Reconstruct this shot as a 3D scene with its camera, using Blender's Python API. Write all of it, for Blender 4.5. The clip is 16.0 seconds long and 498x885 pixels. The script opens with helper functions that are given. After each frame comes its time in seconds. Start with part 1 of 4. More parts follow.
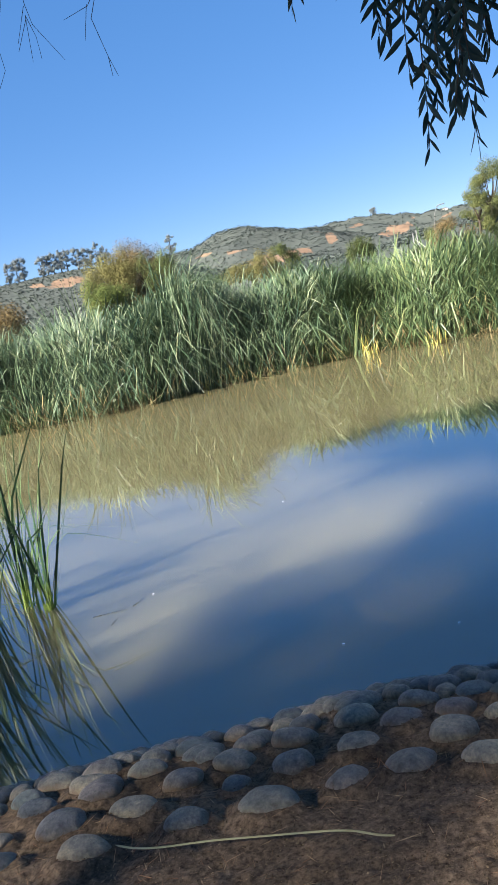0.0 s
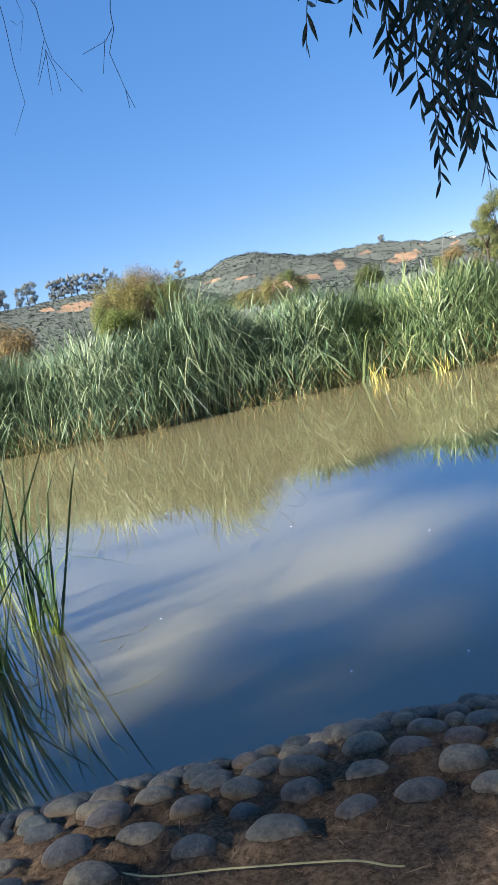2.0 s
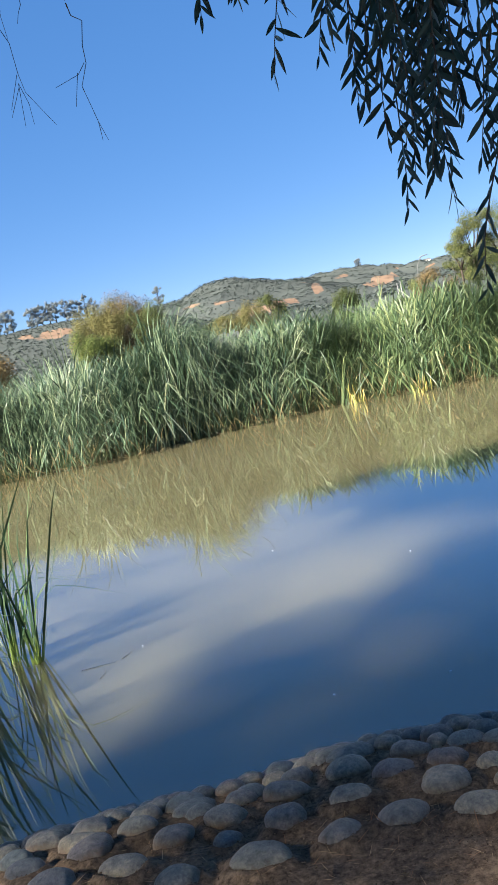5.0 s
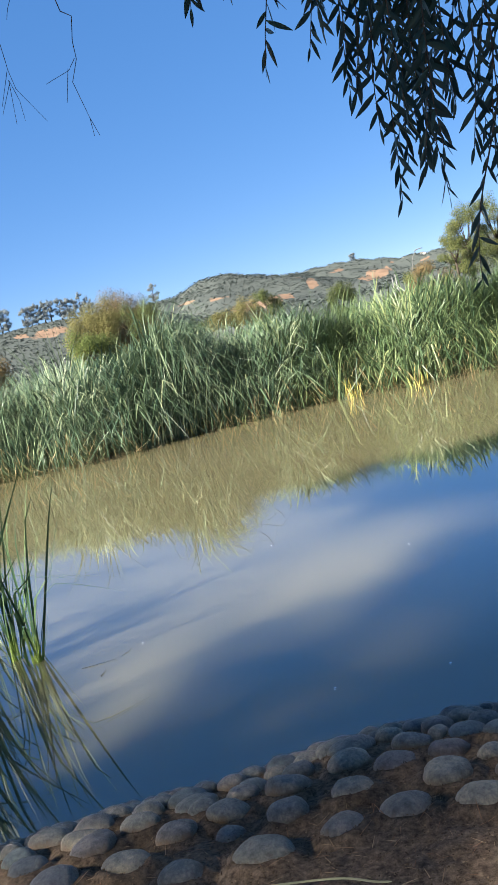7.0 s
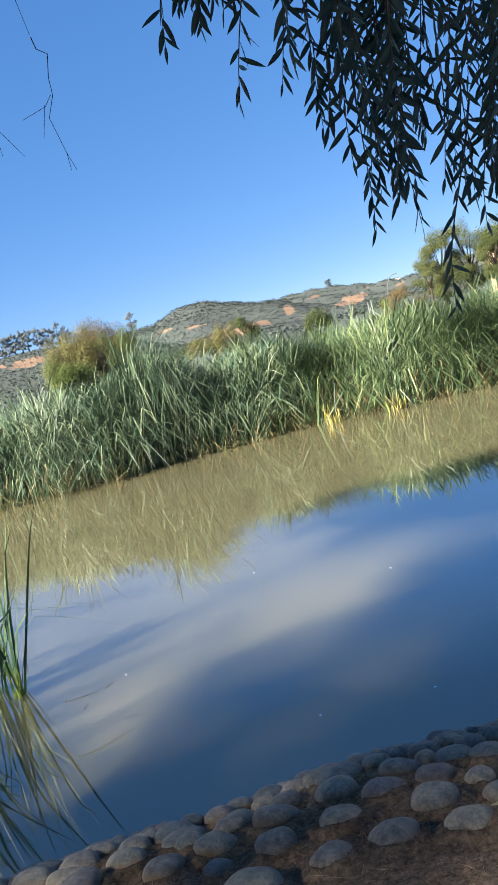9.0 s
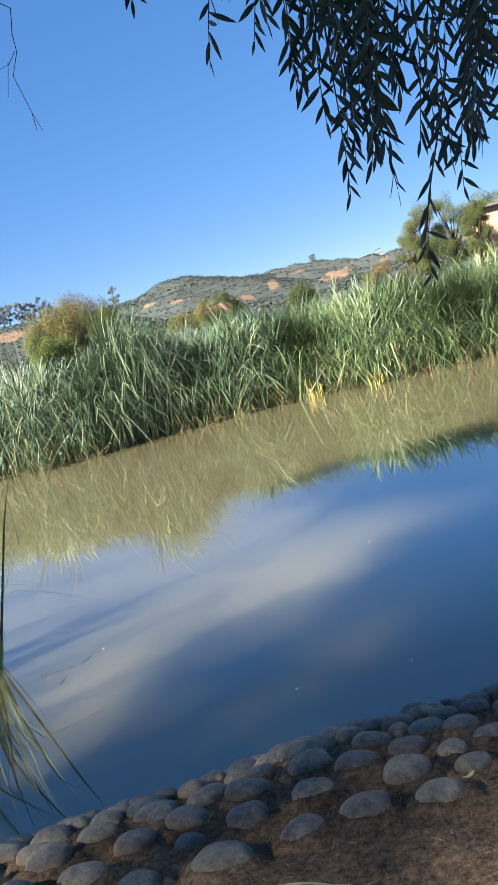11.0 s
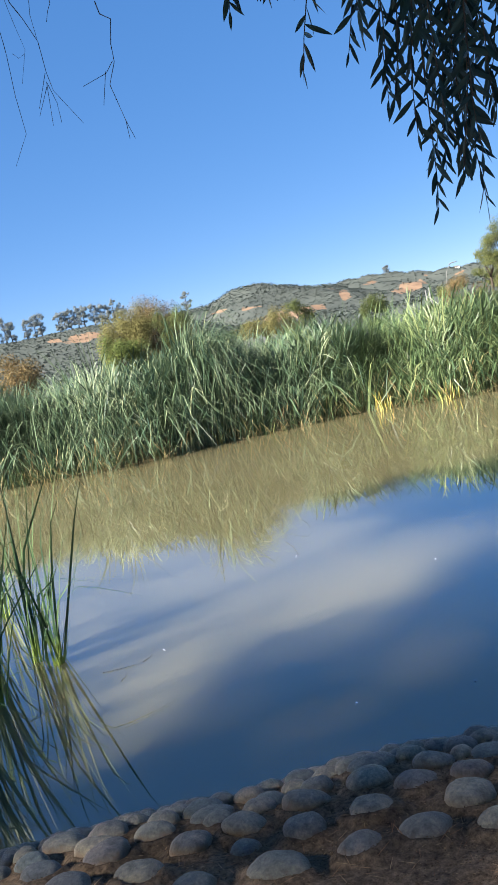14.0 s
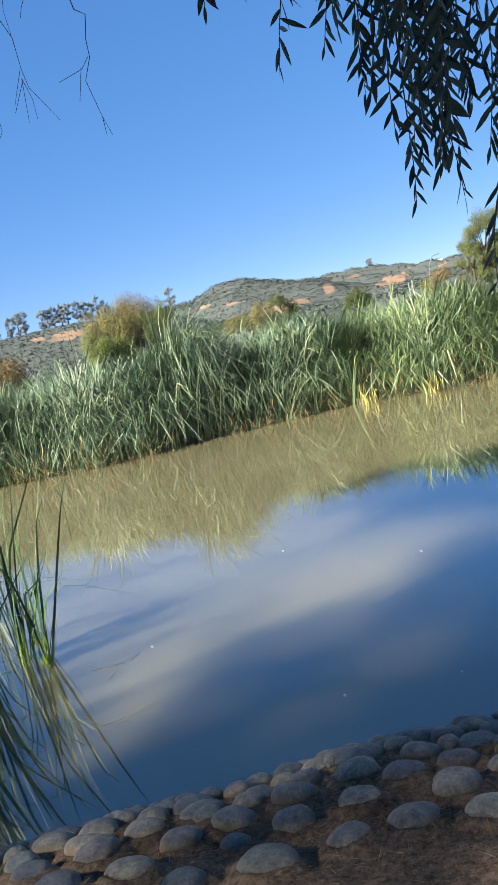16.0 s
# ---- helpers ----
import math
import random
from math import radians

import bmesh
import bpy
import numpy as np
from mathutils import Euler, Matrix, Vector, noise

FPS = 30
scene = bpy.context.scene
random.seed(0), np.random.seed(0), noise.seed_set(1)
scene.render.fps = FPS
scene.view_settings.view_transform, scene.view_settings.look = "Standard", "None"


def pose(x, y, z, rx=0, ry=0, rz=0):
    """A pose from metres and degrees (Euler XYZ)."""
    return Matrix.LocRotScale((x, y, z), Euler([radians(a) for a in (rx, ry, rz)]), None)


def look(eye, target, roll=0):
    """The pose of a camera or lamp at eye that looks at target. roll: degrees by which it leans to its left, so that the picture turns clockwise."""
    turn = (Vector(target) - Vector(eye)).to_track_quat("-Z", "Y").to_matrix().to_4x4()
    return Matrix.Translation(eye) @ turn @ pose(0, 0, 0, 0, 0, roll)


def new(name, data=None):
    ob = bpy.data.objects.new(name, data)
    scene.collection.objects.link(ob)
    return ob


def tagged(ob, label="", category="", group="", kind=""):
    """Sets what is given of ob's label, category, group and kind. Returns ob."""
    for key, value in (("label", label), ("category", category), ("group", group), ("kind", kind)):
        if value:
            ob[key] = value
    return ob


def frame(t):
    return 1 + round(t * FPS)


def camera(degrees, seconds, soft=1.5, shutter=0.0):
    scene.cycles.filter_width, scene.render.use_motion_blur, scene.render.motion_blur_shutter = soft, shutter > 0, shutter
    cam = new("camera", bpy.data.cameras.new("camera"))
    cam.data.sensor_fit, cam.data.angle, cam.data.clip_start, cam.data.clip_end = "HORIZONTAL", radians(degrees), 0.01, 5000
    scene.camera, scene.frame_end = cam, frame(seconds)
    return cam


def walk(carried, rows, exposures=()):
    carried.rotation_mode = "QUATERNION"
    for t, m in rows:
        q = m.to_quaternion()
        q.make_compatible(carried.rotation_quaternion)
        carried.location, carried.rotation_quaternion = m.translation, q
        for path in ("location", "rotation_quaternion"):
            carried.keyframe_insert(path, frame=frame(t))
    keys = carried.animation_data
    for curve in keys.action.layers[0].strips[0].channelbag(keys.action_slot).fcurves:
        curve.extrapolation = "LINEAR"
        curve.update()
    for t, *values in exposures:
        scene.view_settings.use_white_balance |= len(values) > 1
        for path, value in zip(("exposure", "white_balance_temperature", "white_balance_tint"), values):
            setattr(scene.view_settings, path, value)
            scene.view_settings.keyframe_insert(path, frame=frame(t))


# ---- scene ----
cam = camera(34.0, 16.0, soft=0.9)
PATH = [
    (0, (0.006, 0.034, 1.987), (-0.026, 2.002, 1.629), -12.8),
    (0.5, (0.006, 0.034, 1.987), (-0.03, 2.003, 1.638), -12.8),
    (1, (0.001, 0.031, 1.989), (-0.037, 2.002, 1.653), -12.6),
    (1.5, (0.0, 0.026, 1.993), (-0.04, 2.0, 1.676), -12.5),
    (2, (-0.006, 0.015, 1.998), (-0.042, 1.993, 1.702), -12.3),
    (2.5, (-0.007, 0.019, 1.996), (-0.033, 2.0, 1.719), -12.2),
    (3, (0.005, 0.0, 2.004), (-0.008, 1.983, 1.744), -12.3),
    (3.5, (0.0, -0.001, 2.001), (0.0, 1.983, 1.75), -12.3),
    (4, (0.002, 0.002, 1.997), (0.015, 1.987, 1.753), -12.5),
    (4.5, (0.004, -0.001, 1.997), (0.022, 1.984, 1.752), -12.8),
    (5, (0.009, -0.003, 2.0), (0.031, 1.981, 1.751), -13.1),
    (7.5, (0.011, 0.0, 1.991), (0.042, 1.983, 1.73), -14.2),
    (8, (0.016, -0.001, 1.988), (0.059, 1.985, 1.751), -14.5),
    (8.5, (0.021, -0.006, 1.995), (0.084, 1.981, 1.778), -14.6),
    (9, (0.009, -0.013, 2.003), (0.099, 1.974, 1.793), -14.8),
    (9.5, (0.062, 0.03, 1.978), (0.182, 2.014, 1.755), -14.9),
    (12, (0.037, 0.04, 1.972), (0.136, 2.016, 1.677), -14.3),
    (12.5, (0.036, 0.032, 1.974), (0.105, 2.012, 1.698), -13.8),
    (13, (0.014, 0.024, 1.987), (0.044, 2.007, 1.732), -13.0),
    (13.5, (0.001, 0.034, 1.994), (-0.011, 2.02, 1.756), -12.6),
    (14, (0.013, 0.032, 1.982), (-0.023, 2.02, 1.76), -12.5),
    (14.5, (0.014, 0.036, 1.977), (-0.025, 2.024, 1.755), -12.8),
    (15, (0.024, 0.026, 1.983), (-0.003, 2.013, 1.757), -13.2),
    (15.5, (0.028, 0.03, 1.981), (0.013, 2.017, 1.747), -13.4),
    (16, (0.025, 0.031, 1.98), (0.019, 2.017, 1.739), -13.4),
]
walk(cam, [(t, look(eye, target, roll)) for t, eye, target, roll in PATH])

# ---- world, sun ----
SUN_TO = Vector((-0.76, -0.42, 0.56)).normalized()
SUN_EL = math.asin(SUN_TO.z)
world = bpy.data.worlds.new("sky")
scene.world = world
world.use_nodes = True
wn = world.node_tree.nodes
sky = wn.new("ShaderNodeTexSky")
sky.sky_type = "NISHITA"
sky.sun_disc = False
sky.sun_elevation = SUN_EL
sky.sun_rotation = math.atan2(SUN_TO.x, SUN_TO.y)
sky.altitude = 600
sky.air_density = 0.5
sky.dust_density = 0.0
sky.ozone_density = 2.5
wn["Background"].inputs["Strength"].default_value = 0.080
# a deep, clear blue
vivid = wn.new("ShaderNodeHueSaturation")
vivid.inputs["Hue"].default_value = 0.512
vivid.inputs["Saturation"].default_value = 2.0
even = wn.new("ShaderNodeGamma")
even.inputs["Gamma"].default_value = 0.42
world.node_tree.links.new(sky.outputs[0], even.inputs["Color"])
world.node_tree.links.new(even.outputs[0], vivid.inputs["Color"])
world.node_tree.links.new(vivid.outputs[0], wn["Background"].inputs["Color"])

sun = new("sun", bpy.data.lights.new("sun", "SUN"))
sun.data.energy = 5.0
sun.data.angle = radians(1.6)
sun.data.color = (1.0, 0.91, 0.78)
sun.matrix_world = look(SUN_TO * 60, (0, 0, 0))
scene.view_settings.exposure = 2.66


# ---- materials ----
def mat(name, rough=0.7, spec=0.3):
    m = bpy.data.materials.new(name)
    m.use_nodes = True
    b = m.node_tree.nodes["Principled BSDF"]
    b.inputs["Roughness"].default_value = rough
    b.inputs["Specular IOR Level"].default_value = spec
    return m, m.node_tree.nodes, m.node_tree.links, b


def ramp(nodes, stops, interp="LINEAR"):
    r = nodes.new("ShaderNodeValToRGB")
    r.color_ramp.interpolation = interp
    while len(r.color_ramp.elements) < len(stops):
        r.color_ramp.elements.new(0.5)
    for e, (p, c) in zip(r.color_ramp.elements, stops):
        e.position, e.color = p, (*c, 1)
    return r


def tex_noise(nodes, links, scale, detail=4.0, rough=0.55, coord=None):
    n = nodes.new("ShaderNodeTexNoise")
    n.inputs["Scale"].default_value = scale
    n.inputs["Detail"].default_value = detail
    n.inputs["Roughness"].default_value = rough
    if coord is not None:
        links.new(coord, n.inputs["Vector"])
    return n


def mix_colour(nodes, links, fac, a, b, mode="MIX"):
    n = nodes.new("ShaderNodeMix")
    n.data_type, n.blend_type = "RGBA", mode
    for value, sock in ((fac, n.inputs["Factor"]), (a, n.inputs["A"]), (b, n.inputs["B"])):
        if isinstance(value, (int, float)):
            sock.default_value = value
        elif isinstance(value, tuple):
            sock.default_value = (*value, 1)
        else:
            links.new(value, sock)
    return n.outputs["Result"]


def add_bump(nodes, links, b, height, strength, dist):
    n = nodes.new("ShaderNodeBump")
    n.inputs["Strength"].default_value = strength
    n.inputs["Distance"].default_value = dist
    links.new(height, n.inputs["Height"])
    links.new(n.outputs[0], b.inputs["Normal"])


def leaf_material(name, stops, rough=0.8, spec=0.12, through_light=0.5, by_object=False):
    """Foliage: a colour for each leaf or blade, some light coming through."""
    m, nodes, links, b = mat(name, rough, spec)
    geo = nodes.new("ShaderNodeObjectInfo" if by_object else "ShaderNodeNewGeometry")
    r = ramp(nodes, stops)
    links.new(geo.outputs["Random" if by_object else "Random Per Island"], r.inputs[0])
    n = tex_noise(nodes, links, 1.3, 3.0, coord=nodes.new("ShaderNodeTexCoord").outputs["Object"])
    shade = ramp(nodes, [(0.3, (0.72, 0.76, 0.7)), (0.7, (1.2, 1.15, 1.1))])
    links.new(n.outputs["Fac"], shade.inputs[0])
    col = mix_colour(nodes, links, 1.0, r.outputs[0], shade.outputs[0], "MULTIPLY")
    links.new(col, b.inputs["Base Color"])
    t = nodes.new("ShaderNodeBsdfTranslucent")
    links.new(col, t.inputs["Color"])
    mx = nodes.new("ShaderNodeMixShader")
    mx.inputs[0].default_value = through_light
    links.new(b.outputs[0], mx.inputs[1])
    links.new(t.outputs[0], mx.inputs[2])
    links.new(mx.outputs[0], nodes["Material Output"].inputs["Surface"])
    return m


def make_silt():
    """The cloudy body of the pond: light spreads sideways in the silt."""
    m, nodes, links, b = mat("cloudy_silt", 0.9, 0.0)
    co = nodes.new("ShaderNodeTexCoord").outputs["Object"]
    n = tex_noise(nodes, links, 0.25, 3.0, coord=co)
    r = ramp(nodes, [(0.3, (0.138, 0.127, 0.072)), (0.7, (0.156, 0.144, 0.083))])
    links.new(n.outputs["Fac"], r.inputs[0])
    links.new(r.outputs[0], b.inputs["Base Color"])
    b.subsurface_method = "BURLEY"
    b.inputs["Subsurface Weight"].default_value = 1.0
    b.inputs["Subsurface Radius"].default_value = (1.0, 0.95, 0.8)
    b.inputs["Subsurface Scale"].default_value = 0.5
    return m


def make_water():
    """A mirror-still surface that lets light down to the silt."""
    m, nodes, links, b = mat("pond_water_surface", 0.0, 0.0)
    nodes.remove(b)
    co = nodes.new("ShaderNodeTexCoord").outputs["Object"]
    gloss = nodes.new("ShaderNodeBsdfGlossy")
    gloss.inputs["Roughness"].default_value = 0.0
    n2 = tex_noise(nodes, links, 2.2, 2.0, coord=co)
    bump = nodes.new("ShaderNodeBump")
    bump.inputs["Strength"].default_value = 0.02
    bump.inputs["Distance"].default_value = 0.008
    links.new(n2.outputs["Fac"], bump.inputs["Height"])
    links.new(bump.outputs["Normal"], gloss.inputs["Normal"])
    fres = nodes.new("ShaderNodeLayerWeight")
    fres.inputs["Blend"].default_value = 0.5
    gain = ramp(nodes, [(0.40, (0.17,) * 3), (0.58, (0.24,) * 3), (0.74, (0.60,) * 3), (0.86, (0.64,) * 3), (1.0, (0.9,) * 3)])
    links.new(fres.outputs["Facing"], gain.inputs[0])
    mx = nodes.new("ShaderNodeMixShader")
    links.new(gain.outputs[0], mx.inputs[0])
    links.new(nodes.new("ShaderNodeBsdfTransparent").outputs[0], mx.inputs[1])
    links.new(gloss.outputs[0], mx.inputs[2])
    links.new(mx.outputs[0], nodes["Material Output"].inputs["Surface"])
    return m


def make_soil():
    m, nodes, links, b = mat("bank_soil", 0.95, 0.1)
    co = nodes.new("ShaderNodeTexCoord").outputs["Object"]
    big = tex_noise(nodes, links, 1.6, 3.0, coord=co)
    fine = tex_noise(nodes, links, 42.0, 8.0, 0.75, coord=co)
    grit = nodes.new("ShaderNodeTexVoronoi")
    grit.inputs["Scale"].default_value = 130
    links.new(co, grit.inputs["Vector"])
    r1 = ramp(nodes, [(0.3, (0.072, 0.055, 0.042)), (0.5, (0.128, 0.095, 0.070)), (0.7, (0.215, 0.158, 0.112))])
    links.new(big.outputs["Fac"], r1.inputs[0])
    r2 = ramp(nodes, [(0.36, (0.34, 0.31, 0.29)), (0.5, (1.0, 0.97, 0.93)), (0.64, (1.75, 1.68, 1.55))])
    links.new(fine.outputs["Fac"], r2.inputs[0])
    col = mix_colour(nodes, links, 1.0, r1.outputs[0], r2.outputs[0], "MULTIPLY")
    r3 = ramp(nodes, [(0.0, (1.5, 1.45, 1.35)), (0.12, (1.0, 1.0, 1.0)), (1.0, (0.8, 0.8, 0.8))])
    links.new(grit.outputs["Distance"], r3.inputs[0])
    col = mix_colour(nodes, links, 0.7, col, r3.outputs[0], "MULTIPLY")
    links.new(col, b.inputs["Base Color"])
    add_bump(nodes, links, b, fine.outputs["Fac"], 0.8, 0.012)
    return m


def make_hill():
    """Dry grass and reddish earth with scrub, the scrub greyed for distance haze."""
    m, nodes, links, b = mat("hill_scrub", 0.95, 0.05)
    co = nodes.new("ShaderNodeTexCoord").outputs["Object"]
    patch = tex_noise(nodes, links, 0.011, 5.0, 0.6, coord=co)
    scrub = tex_noise(nodes, links, 0.10, 5.0, 0.65, coord=co)
    dry = ramp(nodes, [(0.35, (0.36, 0.22, 0.125)), (0.65, (0.42, 0.29, 0.18))])
    links.new(scrub.outputs["Fac"], dry.inputs[0])
    # scrub colour holds a low-contrast blue-grey in place of distance haze
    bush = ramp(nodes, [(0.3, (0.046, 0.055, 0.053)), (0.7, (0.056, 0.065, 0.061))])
    links.new(scrub.outputs["Fac"], bush.inputs[0])
    where = ramp(nodes, [(0.64, (0, 0, 0)), (0.72, (0.7, 0.7, 0.7))])
    links.new(patch.outputs["Fac"], where.inputs[0])
    col = mix_colour(nodes, links, where.outputs[0], bush.outputs[0], dry.outputs[0])
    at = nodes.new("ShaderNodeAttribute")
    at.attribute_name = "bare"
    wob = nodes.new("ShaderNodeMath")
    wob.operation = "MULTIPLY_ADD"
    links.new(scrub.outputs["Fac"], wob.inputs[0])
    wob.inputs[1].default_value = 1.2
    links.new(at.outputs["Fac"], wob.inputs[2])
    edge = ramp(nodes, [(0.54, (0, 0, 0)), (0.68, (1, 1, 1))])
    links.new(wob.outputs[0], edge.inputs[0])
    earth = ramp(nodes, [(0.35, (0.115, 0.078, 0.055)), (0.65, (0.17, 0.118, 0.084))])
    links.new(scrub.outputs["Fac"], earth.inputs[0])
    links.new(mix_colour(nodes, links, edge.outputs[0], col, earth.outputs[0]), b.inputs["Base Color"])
    return m


def make_stone():
    m, nodes, links, b = mat("river_cobble", 0.40, 0.5)
    info = nodes.new("ShaderNodeObjectInfo")
    co = nodes.new("ShaderNodeTexCoord").outputs["Object"]
    r = ramp(nodes, [(0.0, (0.080, 0.088, 0.088)), (0.2, (0.175, 0.168, 0.145)), (0.4, (0.125, 0.108, 0.105)),
                     (0.6, (0.082, 0.104, 0.113)), (0.8, (0.225, 0.20, 0.155)), (1.0, (0.125, 0.132, 0.125))])
    links.new(info.outputs["Random"], r.inputs[0])
    off = nodes.new("ShaderNodeVectorMath")
    off.operation = "ADD"
    links.new(co, off.inputs[0])
    mul = nodes.new("ShaderNodeMath")
    mul.operation = "MULTIPLY"
    mul.inputs[1].default_value = 40.0
    links.new(info.outputs["Random"], mul.inputs[0])
    links.new(mul.outputs[0], off.inputs[1])
    blot = tex_noise(nodes, links, 2.2, 5.0, 0.6, coord=off.outputs[0])
    r2 = ramp(nodes, [(0.3, (0.5, 0.5, 0.52)), (0.5, (1, 1, 1)), (0.7, (1.65, 1.55, 1.35))])
    links.new(blot.outputs["Fac"], r2.inputs[0])
    grain = tex_noise(nodes, links, 8.0, 8.0, 0.8, coord=co)
    r3 = ramp(nodes, [(0.34, (0.42, 0.42, 0.43)), (0.5, (1.0, 1.0, 1.0)), (0.66, (1.6, 1.57, 1.5))])
    links.new(grain.outputs["Fac"], r3.inputs[0])
    col = mix_colour(nodes, links, 1.0, r.outputs[0], r2.outputs[0], "MULTIPLY")
    col = mix_colour(nodes, links, 0.85, col, r3.outputs[0], "MULTIPLY")
    # dust and mud splashed on the lower sides
    sep = nodes.new("ShaderNodeSeparateXYZ")
    links.new(co, sep.inputs[0])
    wob = nodes.new("ShaderNodeMath")
    wob.operation = "MULTIPLY_ADD"
    links.new(blot.outputs["Fac"], wob.inputs[0])
    wob.inputs[1].default_value = 0.9
    links.new(sep.outputs["Z"], wob.inputs[2])
    mud = ramp(nodes, [(0.40, (1, 1, 1)), (0.78, (0, 0, 0))])
    links.new(wob.outputs[0], mud.inputs[0])
    col = mix_colour(nodes, links, mud.outputs[0], col, (0.20, 0.135, 0.085))
    links.new(col, b.inputs["Base Color"])
    add_bump(nodes, links, b, grain.outputs["Fac"], 0.7, 0.025)
    return m


def make_bark(name, dark, light):
    m, nodes, links, b = mat(name, 0.9, 0.15)
    co = nodes.new("ShaderNodeTexCoord").outputs["Object"]
    n = tex_noise(nodes, links, 9.0, 5.0, 0.65, coord=co)
    r = ramp(nodes, [(0.3, dark), (0.7, light)])
    links.new(n.outputs["Fac"], r.inputs[0])
    links.new(r.outputs[0], b.inputs["Base Color"])
    add_bump(nodes, links, b, n.outputs["Fac"], 0.5, 0.02)
    return m


def make_plain(name, a, c, scale=3.0, rough=0.8, spec=0.25):
    m, nodes, links, b = mat(name, rough, spec)
    co = nodes.new("ShaderNodeTexCoord").outputs["Object"]
    n = tex_noise(nodes, links, scale, 5.0, 0.6, coord=co)
    r = ramp(nodes, [(0.3, a), (0.7, c)])
    links.new(n.outputs["Fac"], r.inputs[0])
    links.new(r.outputs[0], b.inputs["Base Color"])
    return m


M_WATER, M_SILT, M_SOIL, M_HILL, M_STONE = make_water(), make_silt(), make_soil(), make_hill(), make_stone()
M_REED = leaf_material("reed_blade", [(0.0, (0.012, 0.032, 0.023)), (0.40, (0.046, 0.083, 0.050)), (0.70, (0.082, 0.128, 0.078)),
                                      (0.92, (0.150, 0.195, 0.122)), (1.0, (0.22, 0.25, 0.155))], 0.45, 0.3, 0.08)
# shaded copy of the reed colour, darkened for tips seen against the light
M_REED_BACKLIT = leaf_material("backlit_reed_blade", [(0.0, (0.020, 0.036, 0.024)), (1.0, (0.050, 0.072, 0.042))], 0.6, 0.1, 0.05)
M_REED_WARM = leaf_material("sunny_reed_blade", [(0.0, (0.014, 0.032, 0.018)), (0.35, (0.046, 0.082, 0.038)), (0.65, (0.074, 0.114, 0.053)),
                                                (0.90, (0.105, 0.142, 0.064)), (1.0, (0.155, 0.18, 0.085))], 0.45, 0.3, 0.10)
M_REED_DRY = leaf_material("dry_reed_blade", [(0.0, (0.20, 0.15, 0.08)), (0.5, (0.30, 0.245, 0.14)), (1.0, (0.38, 0.33, 0.205))], 0.7, 0.15, 0.2)
M_REED_YELLOW = leaf_material("yellowing_reed_blade", [(0.0, (0.27, 0.31, 0.09)), (0.5, (0.38, 0.35, 0.11)), (1.0, (0.38, 0.27, 0.10))], 0.5, 0.3, 0.25)
def make_cattail():
    """Dark green leaves whose sheaths are pale at the foot."""
    m = leaf_material("cattail_blade", [(0.0, (0.014, 0.036, 0.020)), (0.5, (0.034, 0.072, 0.034)), (1.0, (0.070, 0.120, 0.052))], 0.5, 0.2, 0.15, True)
    nodes, links = m.node_tree.nodes, m.node_tree.links
    b = nodes["Principled BSDF"]
    col = b.inputs["Base Color"].links[0].from_socket
    sep = nodes.new("ShaderNodeSeparateXYZ")
    links.new(nodes.new("ShaderNodeTexCoord").outputs["Object"], sep.inputs[0])
    foot = ramp(nodes, [(0.02, (1, 1, 1)), (0.22, (0, 0, 0))])
    links.new(sep.outputs["Z"], foot.inputs[0])
    links.new(mix_colour(nodes, links, foot.outputs[0], col, (0.20, 0.28, 0.06)), b.inputs["Base Color"])
    return m


M_CATTAIL = make_cattail()
M_WILLOW = leaf_material("willow_leaf", [(0.0, (0.013, 0.038, 0.042)), (0.5, (0.022, 0.054, 0.054)), (1.0, (0.038, 0.074, 0.066))], 0.45, 0.28, 0.10)
M_WILLOW_ONE = leaf_material("willow_leaf_single", [(0.0, (0.013, 0.038, 0.042)), (0.5, (0.022, 0.054, 0.054)), (1.0, (0.038, 0.074, 0.066))], 0.45, 0.28, 0.10, True)
M_CROWN = leaf_material("willow_crown_leaf", [(0.0, (0.05, 0.085, 0.045)), (1.0, (0.08, 0.12, 0.06))], 0.5, 0.4, 0.25)
M_BARK = make_bark("tree_bark", (0.025, 0.020, 0.016), (0.06, 0.048, 0.038))
M_TWIG = make_bark("twig_bark", (0.05, 0.045, 0.04), (0.10, 0.08, 0.065))
M_LEAF_OLIVE = leaf_material("olive_yellow_leaf", [(0.0, (0.115, 0.116, 0.046)), (0.5, (0.135, 0.130, 0.055)), (1.0, (0.16, 0.148, 0.068))], through_light=0.35)
M_LEAF_RUST = leaf_material("rusty_autumn_leaf", [(0.0, (0.12, 0.098, 0.048)), (0.5, (0.142, 0.108, 0.055)), (1.0, (0.165, 0.118, 0.066))], through_light=0.35)
M_LEAF_GREEN = leaf_material("mid_green_leaf", [(0.0, (0.065, 0.085, 0.035)), (0.5, (0.085, 0.108, 0.044)), (1.0, (0.11, 0.132, 0.055))])
M_LEAF_BRIGHT = leaf_material("bright_green_leaf", [(0.0, (0.085, 0.12, 0.04)), (0.5, (0.115, 0.15, 0.05)), (1.0, (0.15, 0.18, 0.065))])
M_LEAF_PINE = leaf_material("pine_needles", [(0.0, (0.065, 0.088, 0.036)), (0.5, (0.115, 0.135, 0.054)), (1.0, (0.175, 0.187, 0.080))])
# eucalyptus and woods: air haze is mixed into these blue-grey base colours
M_LEAF_EUCALYPT_HAZY = leaf_material("hazed_eucalypt_leaf", [(0.0, (0.15, 0.175, 0.195)), (0.5, (0.162, 0.187, 0.207)), (1.0, (0.175, 0.20, 0.215))], 0.9, 0.0, 0.25)
